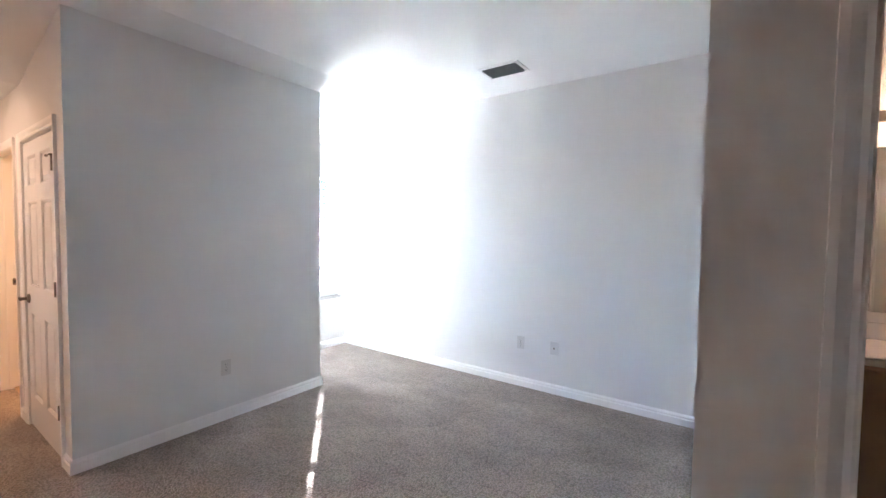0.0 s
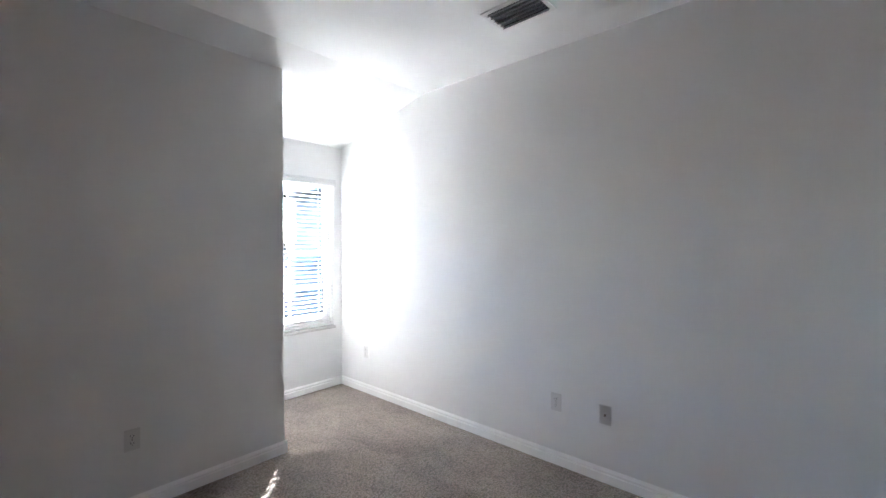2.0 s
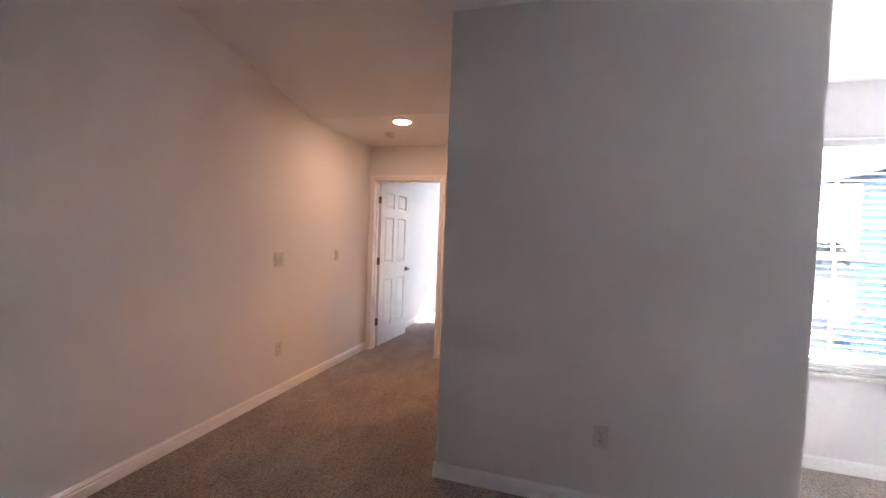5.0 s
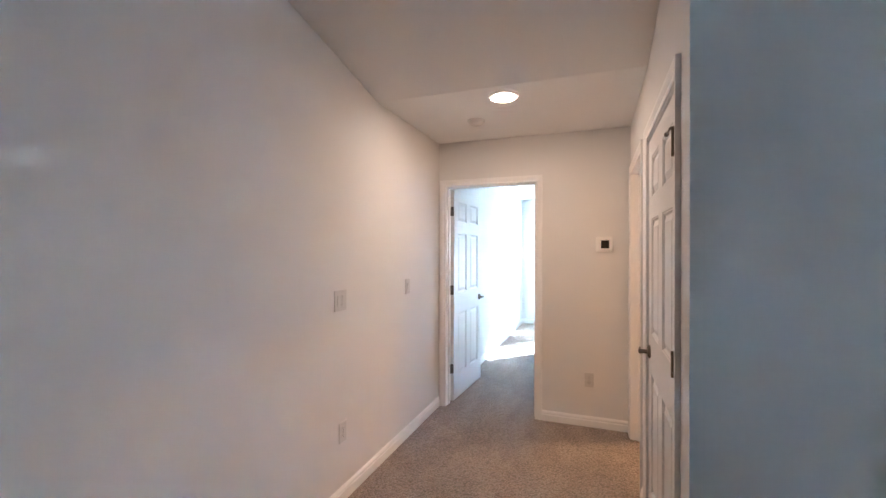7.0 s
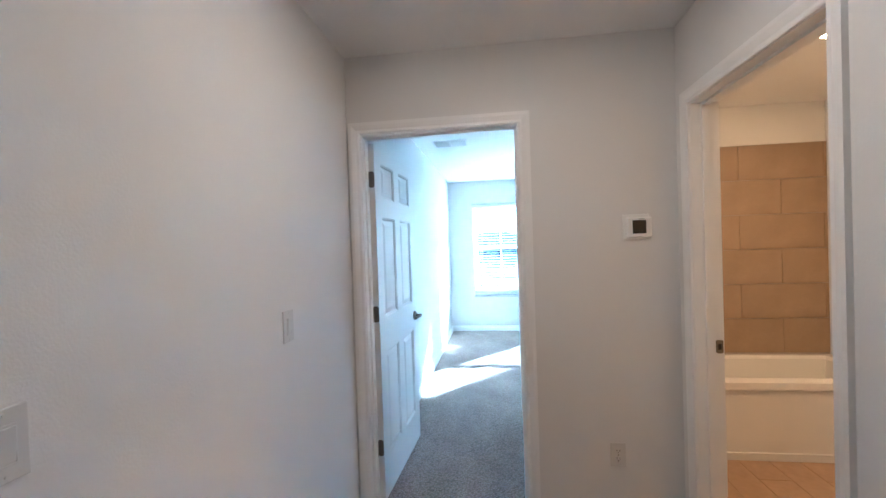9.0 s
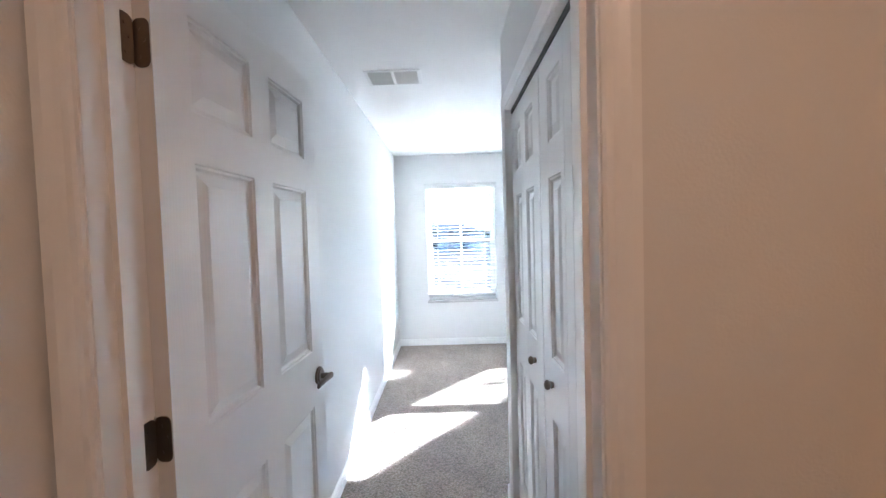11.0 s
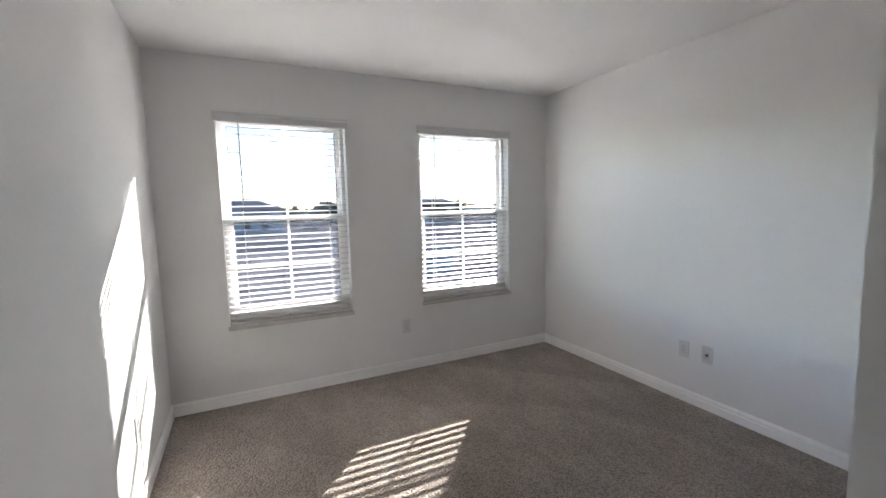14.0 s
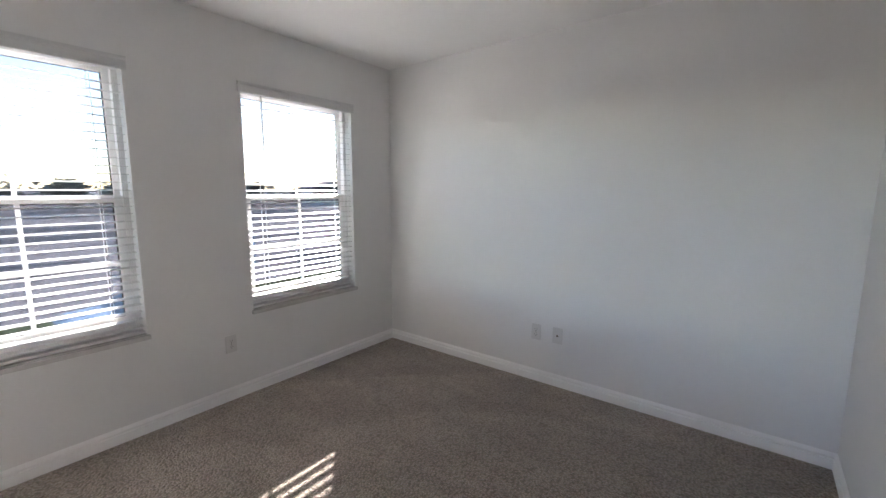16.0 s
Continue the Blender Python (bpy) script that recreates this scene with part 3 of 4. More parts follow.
window("window_1", W1, WIN_Z, BED_Y, 1.342)
window("window_2", W2, WIN_Z, BED_Y, 1.342)
window("window_3", W3, NOOK_Z, NOOK_Y, 1.380)
blind(W1, WIN_Z, BED_Y, 3.0)
blind(W2, WIN_Z, BED_Y, 4.0)
blind(W3, NOOK_Z, NOOK_Y, -3.0)


# ---- wall plates ----
def plate(kind, at, turn):
    """A wall plate; it stands in its local XZ plane and faces local -Y."""
    wide = kind == "double switch"
    w, h = (0.116, 0.118) if wide else (0.072, 0.116)
    names = {"outlet": ("outlet", "white duplex electrical outlet on the wall"), "coax": ("coax_plate", "white wall plate with one coax jack"),
             "switch": ("light_switch", "white single rocker light switch"), "double switch": ("light_switch", "white double rocker light switch plate")}
    nm, lab = names[kind]
    t = thing(nm, at, turn, lab, "outlet" if kind == "outlet" else "wall plate" if kind == "coax" else "light switch")
    part("cover", boxes(((-w / 2, -0.006, -h / 2), (w / 2, 0.0, h / 2)), bevel=0.0025), PLATE, t)
    if kind == "outlet":
        for dz in (-0.020, 0.020):
            bm = bmesh.new()
            rounded_plate(bm, (-0.017, -0.0062, dz - 0.014), (1, 0, 0), (0, 0, 1), 0.034, 0.028, 0.0016, 0.008)
            sock = part("socket", bm, PLATE, t)
            part("slot", boxes(((-0.008, -0.0084, dz - 0.002), (-0.0055, -0.0077, dz + 0.008)), ((0.0055, -0.0084, dz - 0.002), (0.008, -0.0077, dz + 0.007)), ((-0.002, -0.0084, dz - 0.010), (0.002, -0.0077, dz - 0.006))), DARK, sock)
        bm = bmesh.new()
        part("screw", disc(bm, (0, -0.0066, 0), 0.003, 0.003, 0.0015, "Y", 10), METAL, t)
    elif kind == "coax":
        bm = bmesh.new()
        disc(bm, (0, -0.010, 0), 0.0055, 0.0055, 0.010, "Y", 12)
        disc(bm, (0, -0.0075, 0), 0.008, 0.008, 0.003, "Y", 6)
        part("jack", bm, METAL, t)
    else:
        for dx in ((-0.023, 0.023) if wide else (0.0,)):
            bm = bmesh.new()
            box(bm, (dx - 0.0165, -0.0078, -0.033), (dx + 0.0165, -0.006, 0.033), 0.0008)
            rk = part("rocker_frame", bm, PLATE, t)
            bm = bmesh.new()
            box(bm, (dx - 0.0135, -0.012, -0.029), (dx + 0.0135, -0.0075, 0.029), 0.0015)
            for v in bm.verts:
                if v.co.y < -0.009:
                    v.co.y += 0.0035 * (0.5 - v.co.z / 0.058)
            part("rocker", bm, PLATE, rk)
        for dx in ((-0.023, 0.023) if wide else (0.0,)):
            for dz in (-0.048, 0.048):
                bm = bmesh.new()
                part("screw", disc(bm, (dx, -0.0066, dz), 0.003, 0.003, 0.0015, "Y", 8), PLATE, t)


plate("outlet", (LOFT_X, -3.728, 0.412), -90)
plate("coax", (LOFT_X, -4.052, 0.411), -90)
plate("outlet", (LOFT_X, -1.701, 0.404), -90)
plate("outlet", (2.533, BLOCK_Y, 0.398), 0)
plate("outlet", (0.0, -1.574, 0.400), 90)
plate("double switch", (0.0, -1.599, 1.165), 90)
plate("switch", (0.0, -0.693, 1.172), 90)
plate("outlet", (1.331, 0.0, 0.385), 0)
plate("double switch", (0.0, 1.248, 1.145), 90)
plate("outlet", (0.0, 3.72, 0.385), 90)
plate("outlet", (1.735, BED_Y, 0.385), 0)
plate("outlet", (BED_X, 3.181, 0.372), -90)
plate("coax", (BED_X, 3.018, 0.376), -90)

# thermostat beside the bedroom door
th = thing("thermostat", (1.452, 0.0, 1.500), 0, "white wall thermostat with a small dark screen", "thermostat")
part("base", boxes(((-0.072, -0.008, -0.056), (0.052, 0.0, 0.066)), bevel=0.004), PLASTIC, th)
part("body", boxes(((-0.054, -0.028, -0.044), (0.056, -0.008, 0.050)), bevel=0.005), PLASTIC, th)
part("screen", boxes(((-0.032, -0.0295, -0.028), (0.030, -0.0275, 0.036))), material("lcd", (0.035, 0.032, 0.028), 0.15), th, "dark display")
part("label_bar", boxes(((-0.004, -0.0292, 0.040), (0.022, -0.0277, 0.043))), material("print", (0.25, 0.25, 0.25), 0.6), th)

# ---- ceiling fixtures ----
GRILLE = material("vent paint", (0.80, 0.80, 0.79), 0.4)
# flat dark sheets behind the louvres; the duct's shade is put into their colour
SHADOW = material("duct shade", (0.10, 0.105, 0.11), 0.8)
loft_vent = thing("ceiling_vent", (3.99, -3.772, HIGH), 0, "white louvred supply register in the ceiling", "vent")
vx, vy = 0.118, 0.175
part("frame", boxes(((-vx, -vy, -0.007), (-vx + 0.028, vy, 0)), ((vx - 0.028, -vy, -0.007), (vx, vy, 0)), ((-vx + 0.028, -vy, -0.007), (vx - 0.028, -vy + 0.028, 0)), ((-vx + 0.028, vy - 0.028, -0.007), (vx - 0.028, vy, 0)), bevel=0.002), GRILLE, loft_vent)
part("backing", boxes(((-vx + 0.028, -vy + 0.028, -0.0012), (vx - 0.028, vy - 0.028, -0.0004))), SHADOW, loft_vent)
me = None
for i in range(6):
    bm = bmesh.new()
    box(bm, (-0.0008, -vy + 0.029, -0.012), (0.0008, vy - 0.029, 0.012))
    s = part("louvre", bm, material("louvre", (0.32, 0.33, 0.34), 0.5) if me is None else me, loft_vent)
    me = s.data.materials[0]
    s.matrix_basis = pose(-0.082 + i * 0.033, 0, -0.012, 0, 40, 0)

bed_vent = thing("return_vent", (0.342, 2.008, LOW), 0, "white double return-air grille in the bedroom ceiling", "vent")
vx, vy = 0.175, 0.122
part("frame", boxes(((-vx, -vy, -0.006), (-vx + 0.022, vy, 0)), ((vx - 0.022, -vy, -0.006), (vx, vy, 0)), ((-0.009, -vy + 0.022, -0.006), (0.009, vy - 0.022, 0)),
                    ((-vx + 0.022, -vy, -0.006), (vx - 0.022, -vy + 0.022, 0)), ((-vx + 0.022, vy - 0.022, -0.006), (vx - 0.022, vy, 0)), bevel=0.002), GRILLE, bed_vent)
part("backing", boxes(((-vx + 0.022, -vy + 0.022, -0.0012), (vx - 0.022, vy - 0.022, -0.0004))), SHADOW, bed_vent)
for half in (-1, 1):
    xa, xb = sorted((half * 0.009, half * (vx - 0.022)))
    for i in range(14):
        bm = bmesh.new()
        box(bm, (xa, -0.006, -0.0006), (xb, 0.006, 0.0006))
        s = part("louvre", bm, GRILLE, bed_vent)
        s.matrix_basis = pose(0, -0.099 + i * 0.0153, -0.005, -35, 0, 0)

WARM = (1.0, 0.58, 0.34)


def disc_lamp(at, r, strength, label, colour=WARM):
    t = thing("ceiling_light", at, 0, label, "ceiling light")
    bm = bmesh.new()
    disc(bm, (0, 0, -0.008), r * 0.97, r, 0.016, "Z", 48)
    part("rim", bm, PLASTIC, t)
    bm = bmesh.new()
    disc(bm, (0, 0, -0.019), r * 0.70, r * 0.78, 0.006, "Z", 48)
    part("diffuser", bm, glow("lamp glow", colour, strength), t, "glowing warm white diffuser")


def detector(at, label):
    t = thing("smoke_detector", at, 0, label, "smoke detector")
    bm = bmesh.new()
    disc(bm, (0, 0, -0.005), 0.066, 0.068, 0.010, "Z", 40)
    part("base", bm, PLATE, t)
    bm = bmesh.new()
    disc(bm, (0, 0, -0.020), 0.048, 0.058, 0.020, "Z", 40)
    disc(bm, (0, 0, -0.034), 0.026, 0.044, 0.008, "Z", 40)
    part("cover", bm, PLATE, t)
    part("vent_slot", boxes(*[((0.05 * math.cos(a) - 0.006, 0.05 * math.sin(a) - 0.006, -0.0125), (0.05 * math.cos(a) + 0.006, 0.05 * math.sin(a) + 0.006, -0.0095)) for a in (i * math.tau / 10 for i in range(10))]), material("slot grey", (0.3, 0.3, 0.3), 0.7), t)


LAMP = 1.08
disc_lamp((0.825, -1.005, LOW), 0.095, LAMP, "lit flush round ceiling light in the hall")
detector((0.516, -0.560, LOW), "white round smoke detector on the hall ceiling")
t = thing("ceiling_light", (1.642, 3.170, LOW), 0, "unlit white round flush ceiling light", "ceiling light")
bm = bmesh.new()
disc(bm, (0, 0, -0.006), 0.062, 0.064, 0.012, "Z", 40)
disc(bm, (0, 0, -0.018), 0.048, 0.058, 0.012, "Z", 40)
part("cover", bm, PLASTIC, t)

# ---- bathroom seen from the hall ----
BX0, BX1 = HALL_W + 0.12, BLOCK_X - 0.12
TUB_Y0, TUB_Y1 = 0.72, RETURN_Y - 0.12
ACRYLIC = material("tub acrylic", (0.80, 0.79, 0.76), 0.12, vary=0.01)
TILE = material("beige wall tile", (0.35, 0.255, 0.16), 0.30, vary=0.18, scale=5, fine=0.05, fine_scale=50)
GROUT = material("grout", (0.42, 0.36, 0.29), 0.9)
PLANK = material("wood-look vinyl plank", (0.36, 0.24, 0.14), 0.35, vary=0.25, scale=7, bump=0.1, bump_scale=40, fine=0.15, fine_scale=25)
tub = thing("bathtub", (BX0, TUB_Y0, 0.0), 0, "white alcove bathtub with a plain apron", "bathtub")
tl, tw = BX1 - BX0, TUB_Y1 - TUB_Y0
bm = bmesh.new()
box(bm, (0.001, 0.012, 0.004), (tl - 0.001, 0.045, 0.46), 0.006)
box(bm, (0.001, 0.002, 0.004), (tl - 0.001, 0.020, 0.055), 0.004)
part("apron", bm, ACRYLIC, tub)
bm = bmesh.new()
rings = []
for x0, y0, z in ((0.001, 0.0, 0.46), (0.001, 0.0, 0.505), (0.075, 0.075, 0.512), (0.095, 0.095, 0.49), (0.16, 0.15, 0.08)):
    rings.append([bm.verts.new(p) for p in ((x0, y0, z), (tl - x0, y0, z), (tl - x0, tw - max(0.001, y0), z), (x0, tw - max(0.001, y0), z))])
for r0, r1 in zip(rings, rings[1:]):
    for i in range(4):
        bm.faces.new((r0[i], r0[(i + 1) % 4], r1[(i + 1) % 4], r1[i]))
bm.faces.new(rings[-1])
part("basin", bm, ACRYLIC, tub)

surround = thing("tile_surround", (BX0, TUB_Y1, 0.0), 0, "large beige wall tiles above the bathtub", "wall tile")
part("grout_bed", boxes(((0.0, -0.006, 0.50), (tl, -0.001, 2.14))), GROUT, surround)
tile_meshes = {}


def tile(w, h, mat, depth=0.008):
    key = (round(w, 3), round(h, 3), mat.name)
    if key not in tile_meshes:
        bm = box(bmesh.new(), (0, -depth, 0), (w, 0, h), 0.0015)
        me = bpy.data.meshes.new("tile")
        bm.to_mesh(me)
        bm.free()
        me.materials.append(mat)
        tile_meshes[key] = me
    return tile_meshes[key]


for row in range(6):
    z = 0.518 + row * 0.27
    x = 0.002 - (0.30 if row % 2 else 0.0)
    while x < tl - 0.01:
        a, b = max(x, 0.002), min(x + 0.597, tl - 0.002)
        if b - a > 0.02:
            o = new("tile", tile(b - a, 0.266, TILE))
            o.parent = surround
            o.location = (a, -0.004, z)
        x += 0.60

bath_floor = tagged(part("floor_bath", boxes(((BX0 - 0.05, -1.0, 0.0005), (BX1, TUB_Y0, 0.004))), GROUT), "wood-look plank floor of the bathroom", "floor", kind="structure")
plank_me = {}
for i in range(9):
    x = BX0 - 0.048 + i * 0.18
    y = -1.0 - (0.5 if i % 2 else 0.0)
    while y < TUB_Y0 - 0.01:
        a, b = max(y, -0.998), min(y + 1.0, TUB_Y0 - 0.002)
        xb = min(x + 0.177, BX1 - 0.001)
        if b - a > 0.02 and xb - x > 0.02:
            key = (round(b - a, 3), round(xb - x, 3))
            if key not in plank_me:
                bm = box(bmesh.new(), (0, 0, 0), (xb - x, b - a - 0.003, 0.006))
                me = bpy.data.meshes.new("plank")
                bm.to_mesh(me)
                bm.free()
                me.materials.append(PLANK)
                plank_me[key] = me
            o = new("plank", plank_me[key])
            o.parent = bath_floor
            o.location = (x, a, 0.004)
        y += 1.0
disc_lamp((2.45, 0.15, LOW), 0.10, 2.3, "lit round ceiling light in the bathroom", (1.0, 0.45, 0.16))

# ---- bathroom beside the first steps ----
SX0, SX1, SY0, SY1 = SOUTH_X + 0.12, 4.30, -7.6, LOFT_Y - 0.12
wall("wall_south_bath_east", "Y", SY0, SY1, SX1, SX1 + 0.10, TOP)
wall("wall_south_bath_south", "X", SX0, SX1 + 0.10, SY0 - 0.10, SY0, TOP)
WOOD = material("vanity wood", (0.20, 0.12, 0.07), 0.45, vary=0.2, scale=6, fine=0.1, fine_scale=40)
vanity = thing("vanity", (SX1, -6.15, 0.0), 0, "brown wooden bathroom vanity cabinet", "vanity")
part("body", boxes(((-0.52, -0.6, 0.09), (-0.001, 0.6, 0.83)), ((-0.46, -0.58, 0.0), (-0.001, 0.58, 0.09))), WOOD, vanity)
for y in (-0.59, 0.01):
    d = part("door", boxes(((-0.538, y, 0.12), (-0.521, y + 0.58, 0.80)), bevel=0.003), WOOD, vanity)
    bm = bmesh.new()
    part("handle", disc(bm, (-0.552, y + 0.29, 0.70), 0.012, 0.009, 0.026, "X", 14), METAL, d)
top = tagged(part("countertop", boxes(((SX1 - 0.56, -6.77, 0.831), (SX1 - 0.002, -5.53, 0.865)), ((SX1 - 0.022, -6.77, 0.866), (SX1 - 0.002, -5.53, 0.96)), bevel=0.004), ACRYLIC), "white vanity top with backsplash", "countertop")
tap = thing("faucet", (SX1 - 0.12, -6.05, 0.8655), 0, "nickel single-lever basin faucet on the vanity top", "faucet")
bm = bmesh.new()
disc(bm, (0, 0, 0.055), 0.020, 0.017, 0.11, "Z", 18)
disc(bm, (-0.055, 0, 0.095), 0.010, 0.012, 0.11, "X", 14)
part("spout", bm, METAL, tap)
part("lever", boxes(((-0.02, -0.008, 0.112), (0.05, 0.008, 0.124)), bevel=0.003), METAL, tap)
MIRROR = bpy.data.materials.new("mirror")
MIRROR.use_nodes = True
MIRROR.node_tree.nodes["Principled BSDF"].inputs["Metallic"].default_value = 1.0
MIRROR.node_tree.nodes["Principled BSDF"].inputs["Roughness"].default_value = 0.02
MIRROR.node_tree.nodes["Principled BSDF"].inputs["Base Color"].default_value = (0.85, 0.85, 0.85, 1)
tagged(part("mirror", boxes(((SX1 - 0.006, -6.72, 1.02), (SX1 - 0.001, -5.58, 1.95))), MIRROR), "frameless wall mirror above the vanity", "mirror")
sconce = thing("vanity_light", (SX1, -6.0, 2.12), 0, "wall light bar with two round shades", "wall light")
part("bar", boxes(((-0.03, -0.28, -0.03), (-0.001, 0.28, 0.03)), bevel=0.004), METAL, sconce)
for y in (-0.2, 0.2):
    bm = bmesh.new()
    disc(bm, (-0.09, y, -0.02), 0.065, 0.045, 0.13, "Z", 24)
    disc(bm, (-0.05, y, 0.02), 0.010, 0.010, 0.06, "X", 10)
    part("shade", bm, glow("shade glow", WARM, 0.12), sconce, "frosted warm shade")

# ---- outside ----
GZ = -2.95
SOIL = material("bare soil", (0.60, 0.475, 0.395), 0.95, vary=0.35, scale=0.25, bump=1.0, bump_scale=3, fine=0.3, fine_scale=1.7)
GRASS = material("dry lawn", (0.16, 0.17, 0.06), 0.95, vary=0.35, scale=0.6, fine=0.25, fine_scale=9)
CONCRETE = material("pale concrete", (0.45, 0.44, 0.42), 0.9, vary=0.12, scale=0.7, fine=0.08, fine_scale=20)
ASPHALT = material("asphalt", (0.06, 0.06, 0.062), 0.9, vary=0.2, scale=1.0, fine=0.2, fine_scale=40)


def slab(name, x0, x1, y0, y1, z, mat, label, cat):
    return tagged(part(name, boxes(((x0, y0, z - 0.3), (x1, y1, z))), mat), label, cat, kind="structure")


bm = bmesh.new()
nx = 60
grid = {}
for i in range(nx + 1):
    for j in range(nx + 1):
        x = math.copysign((abs(i - 30) / 30) ** 2.6, i - 30) * 3000
        y = math.copysign((abs(j - 30) / 30) ** 2.6, j - 30) * 3000
        far = max(0.0, min(1.0, (y - 22) / 20))
        grid[i, j] = bm.verts.new((x, y, GZ + far * 0.5 * noise.noise(Vector((x * 0.05, y * 0.05, 0))) - 0.02))
for i in range(nx):
    for j in range(nx):
        bm.faces.new((grid[i, j], grid[i + 1, j], grid[i + 1, j + 1], grid[i, j + 1]))
tagged(part("ground", bm, SOIL), "bare grey-brown field of turned soil", "ground", kind="structure")
slab("lawn_front", -40, 60, 4.9, 9.6, GZ + 0.03, GRASS, "dry front lawn", "lawn")
slab("pavement", -40, 60, 9.6, 11.0, GZ + 0.06, CONCRETE, "pale concrete pavement", "pavement")
slab("road", -60, 80, 11.2, 17.2, GZ + 0.012, ASPHALT, "asphalt street", "road")
slab("kerb_near", -60, 80, 11.0, 11.2, GZ + 0.10, CONCRETE, "concrete kerb", "kerb")
slab("kerb_far", -60, 80, 17.2, 17.4, GZ + 0.10, CONCRETE, "concrete kerb", "kerb")
slab("verge", -60, 80, 17.4, 20.2, GZ + 0.05, GRASS, "dry grass verge along the field", "verge")
slab("driveway", 4.6, 8.6, 0.0, 11.2, GZ + 0.07, CONCRETE, "pale concrete driveway", "driveway")

# ridges of turned soil across the field
bm = bmesh.new()
rng = random.Random(4)
for k in range(150):
    y = 22 + 110 * (k / 150) ** 1.7 + rng.uniform(-0.6, 0.6)
    x = rng.uniform(-50, 90)
    ln, w, h = rng.uniform(8, 40), rng.uniform(0.5, 1.4), rng.uniform(0.12, 0.4)
    steps, prev = 10, None
    for s in range(steps + 1):
        f = s / steps
        px, py = x + (f - 0.5) * ln, y + rng.uniform(-0.25, 0.25)
        e = math.sin(math.pi * f)
        row = [bm.verts.new((px, py - w, GZ - 0.35)), bm.verts.new((px, py + rng.uniform(-0.2, 0.2), GZ + h * e)), bm.verts.new((px, py + w, GZ - 0.35))]
        if prev:
            for i in (0, 1):
                bm.faces.new((prev[i], prev[i + 1], row[i + 1], row[i]))
        prev = row
tagged(part("soil_ridges", bm, material("turned soil", (0.43, 0.335, 0.28), 0.95, vary=0.4, scale=0.6, fine=0.3, fine_scale=4)), "ridges of turned soil across the field", "soil", kind="stuff")

BARK = material("bark", (0.10, 0.08, 0.06), 0.9, vary=0.3, scale=3)
LEAF = material("far foliage", (0.26, 0.26, 0.215), 0.8, vary=0.5, scale=0.15, fine=0.3, fine_scale=2)


def crown(bm, rng, c, r, h, n):
    """Leaf clumps scattered through a ragged crown."""
    for _ in range(n):
        a, b = rng.uniform(0, math.tau), rng.uniform(-1, 1)
        q = rng.uniform(0.35, 1.0) * (1 + 0.3 * math.sin(3 * a + c[0]))
        p = Vector((c[0] + r * q * math.cos(a) * math.sqrt(1 - b * b), c[1] + r * q * math.sin(a) * math.sqrt(1 - b * b), c[2] + h * q * b))
        s = rng.uniform(0.25, 0.6) * r * 0.5
        vs = [bm.verts.new(p + Vector((rng.uniform(-s, s), rng.uniform(-s, s), rng.uniform(-s, s) * 0.8))) for _ in range(4)]
        for f in ((0, 1, 2), (0, 2, 3), (0, 3, 1)):
            bm.faces.new([vs[i] for i in f])


bm = bmesh.new()
rng = random.Random(9)
for k in range(230):
    y = rng.uniform(125, 175)
    x = -150 + 420 * k / 230 + rng.uniform(-3, 3)
    hh = rng.uniform(4.0, 7.0) * (1.15 if noise.noise(Vector((x * 0.02, 0, 3))) > 0 else 0.8)
    crown(bm, rng, (x, y, GZ + hh * 0.55), rng.uniform(2.4, 4.5), hh * 0.5, 46)
    disc(bm, (x, y, GZ + hh * 0.25), 0.28, 0.16, hh * 0.5, "Z", 6)
tagged(part("far_woods", bm, LEAF), "distant ragged line of dark green trees", "woods", kind="stuff")


def tree(at, h, r, seed):
    t = thing("tree", at, 0, "broad leafy tree beyond the field", "tree", "trees beyond the field")
    rng = random.Random(seed)
    bm = bmesh.new()
    disc(bm, (0, 0, h * 0.22), h * 0.030, h * 0.018, h * 0.46, "Z", 8)
    for k in range(6):
        a = k * 1.05 + rng.uniform(-0.3, 0.3)
        m = Matrix.Translation((0, 0, h * 0.40)) @ Matrix.Rotation(a, 4, "Z") @ Matrix.Rotation(radians(rng.uniform(25, 50)), 4, "Y") @ Matrix.Translation((0, 0, h * 0.14))
        bmesh.ops.create_cone(bm, cap_ends=True, segments=6, radius1=h * 0.012, radius2=h * 0.004, depth=h * 0.30, matrix=m)
    part("trunk", bm, BARK, t)
    bm = bmesh.new()
    for k in range(7):
        a = rng.uniform(0, math.tau)
        q = rng.uniform(0.2, 0.7) * r
        crown(bm, rng, (q * math.cos(a), q * math.sin(a), h * rng.uniform(0.5, 0.82)), r * rng.uniform(0.4, 0.62), h * 0.17, 110)
    part("crown", bm, LEAF, t)


for n, (x, y, h, r) in enumerate(((-8, 96, 8.0, 4.0), (20, 104, 10.0, 5.5), (27, 98, 8.5, 4.5), (37, 108, 11, 6.0), (48, 100, 9, 5.0), (58, 106, 9.5, 5.0), (72, 98, 8.5, 4.6), (90, 104, 10, 5.5), (13, 110, 7.5, 4.0), (110, 100, 9, 5))):
    tree((x, y, GZ - 0.1), h * 0.72, r * 0.8, 20 + n)

ROOF = material("grey roof shingle", (0.24, 0.23, 0.24), 0.9, vary=0.2, scale=1.5, fine=0.2, fine_scale=14)
WINDOW_DARK = material("dark window glass", (0.04, 0.05, 0.06), 0.1)


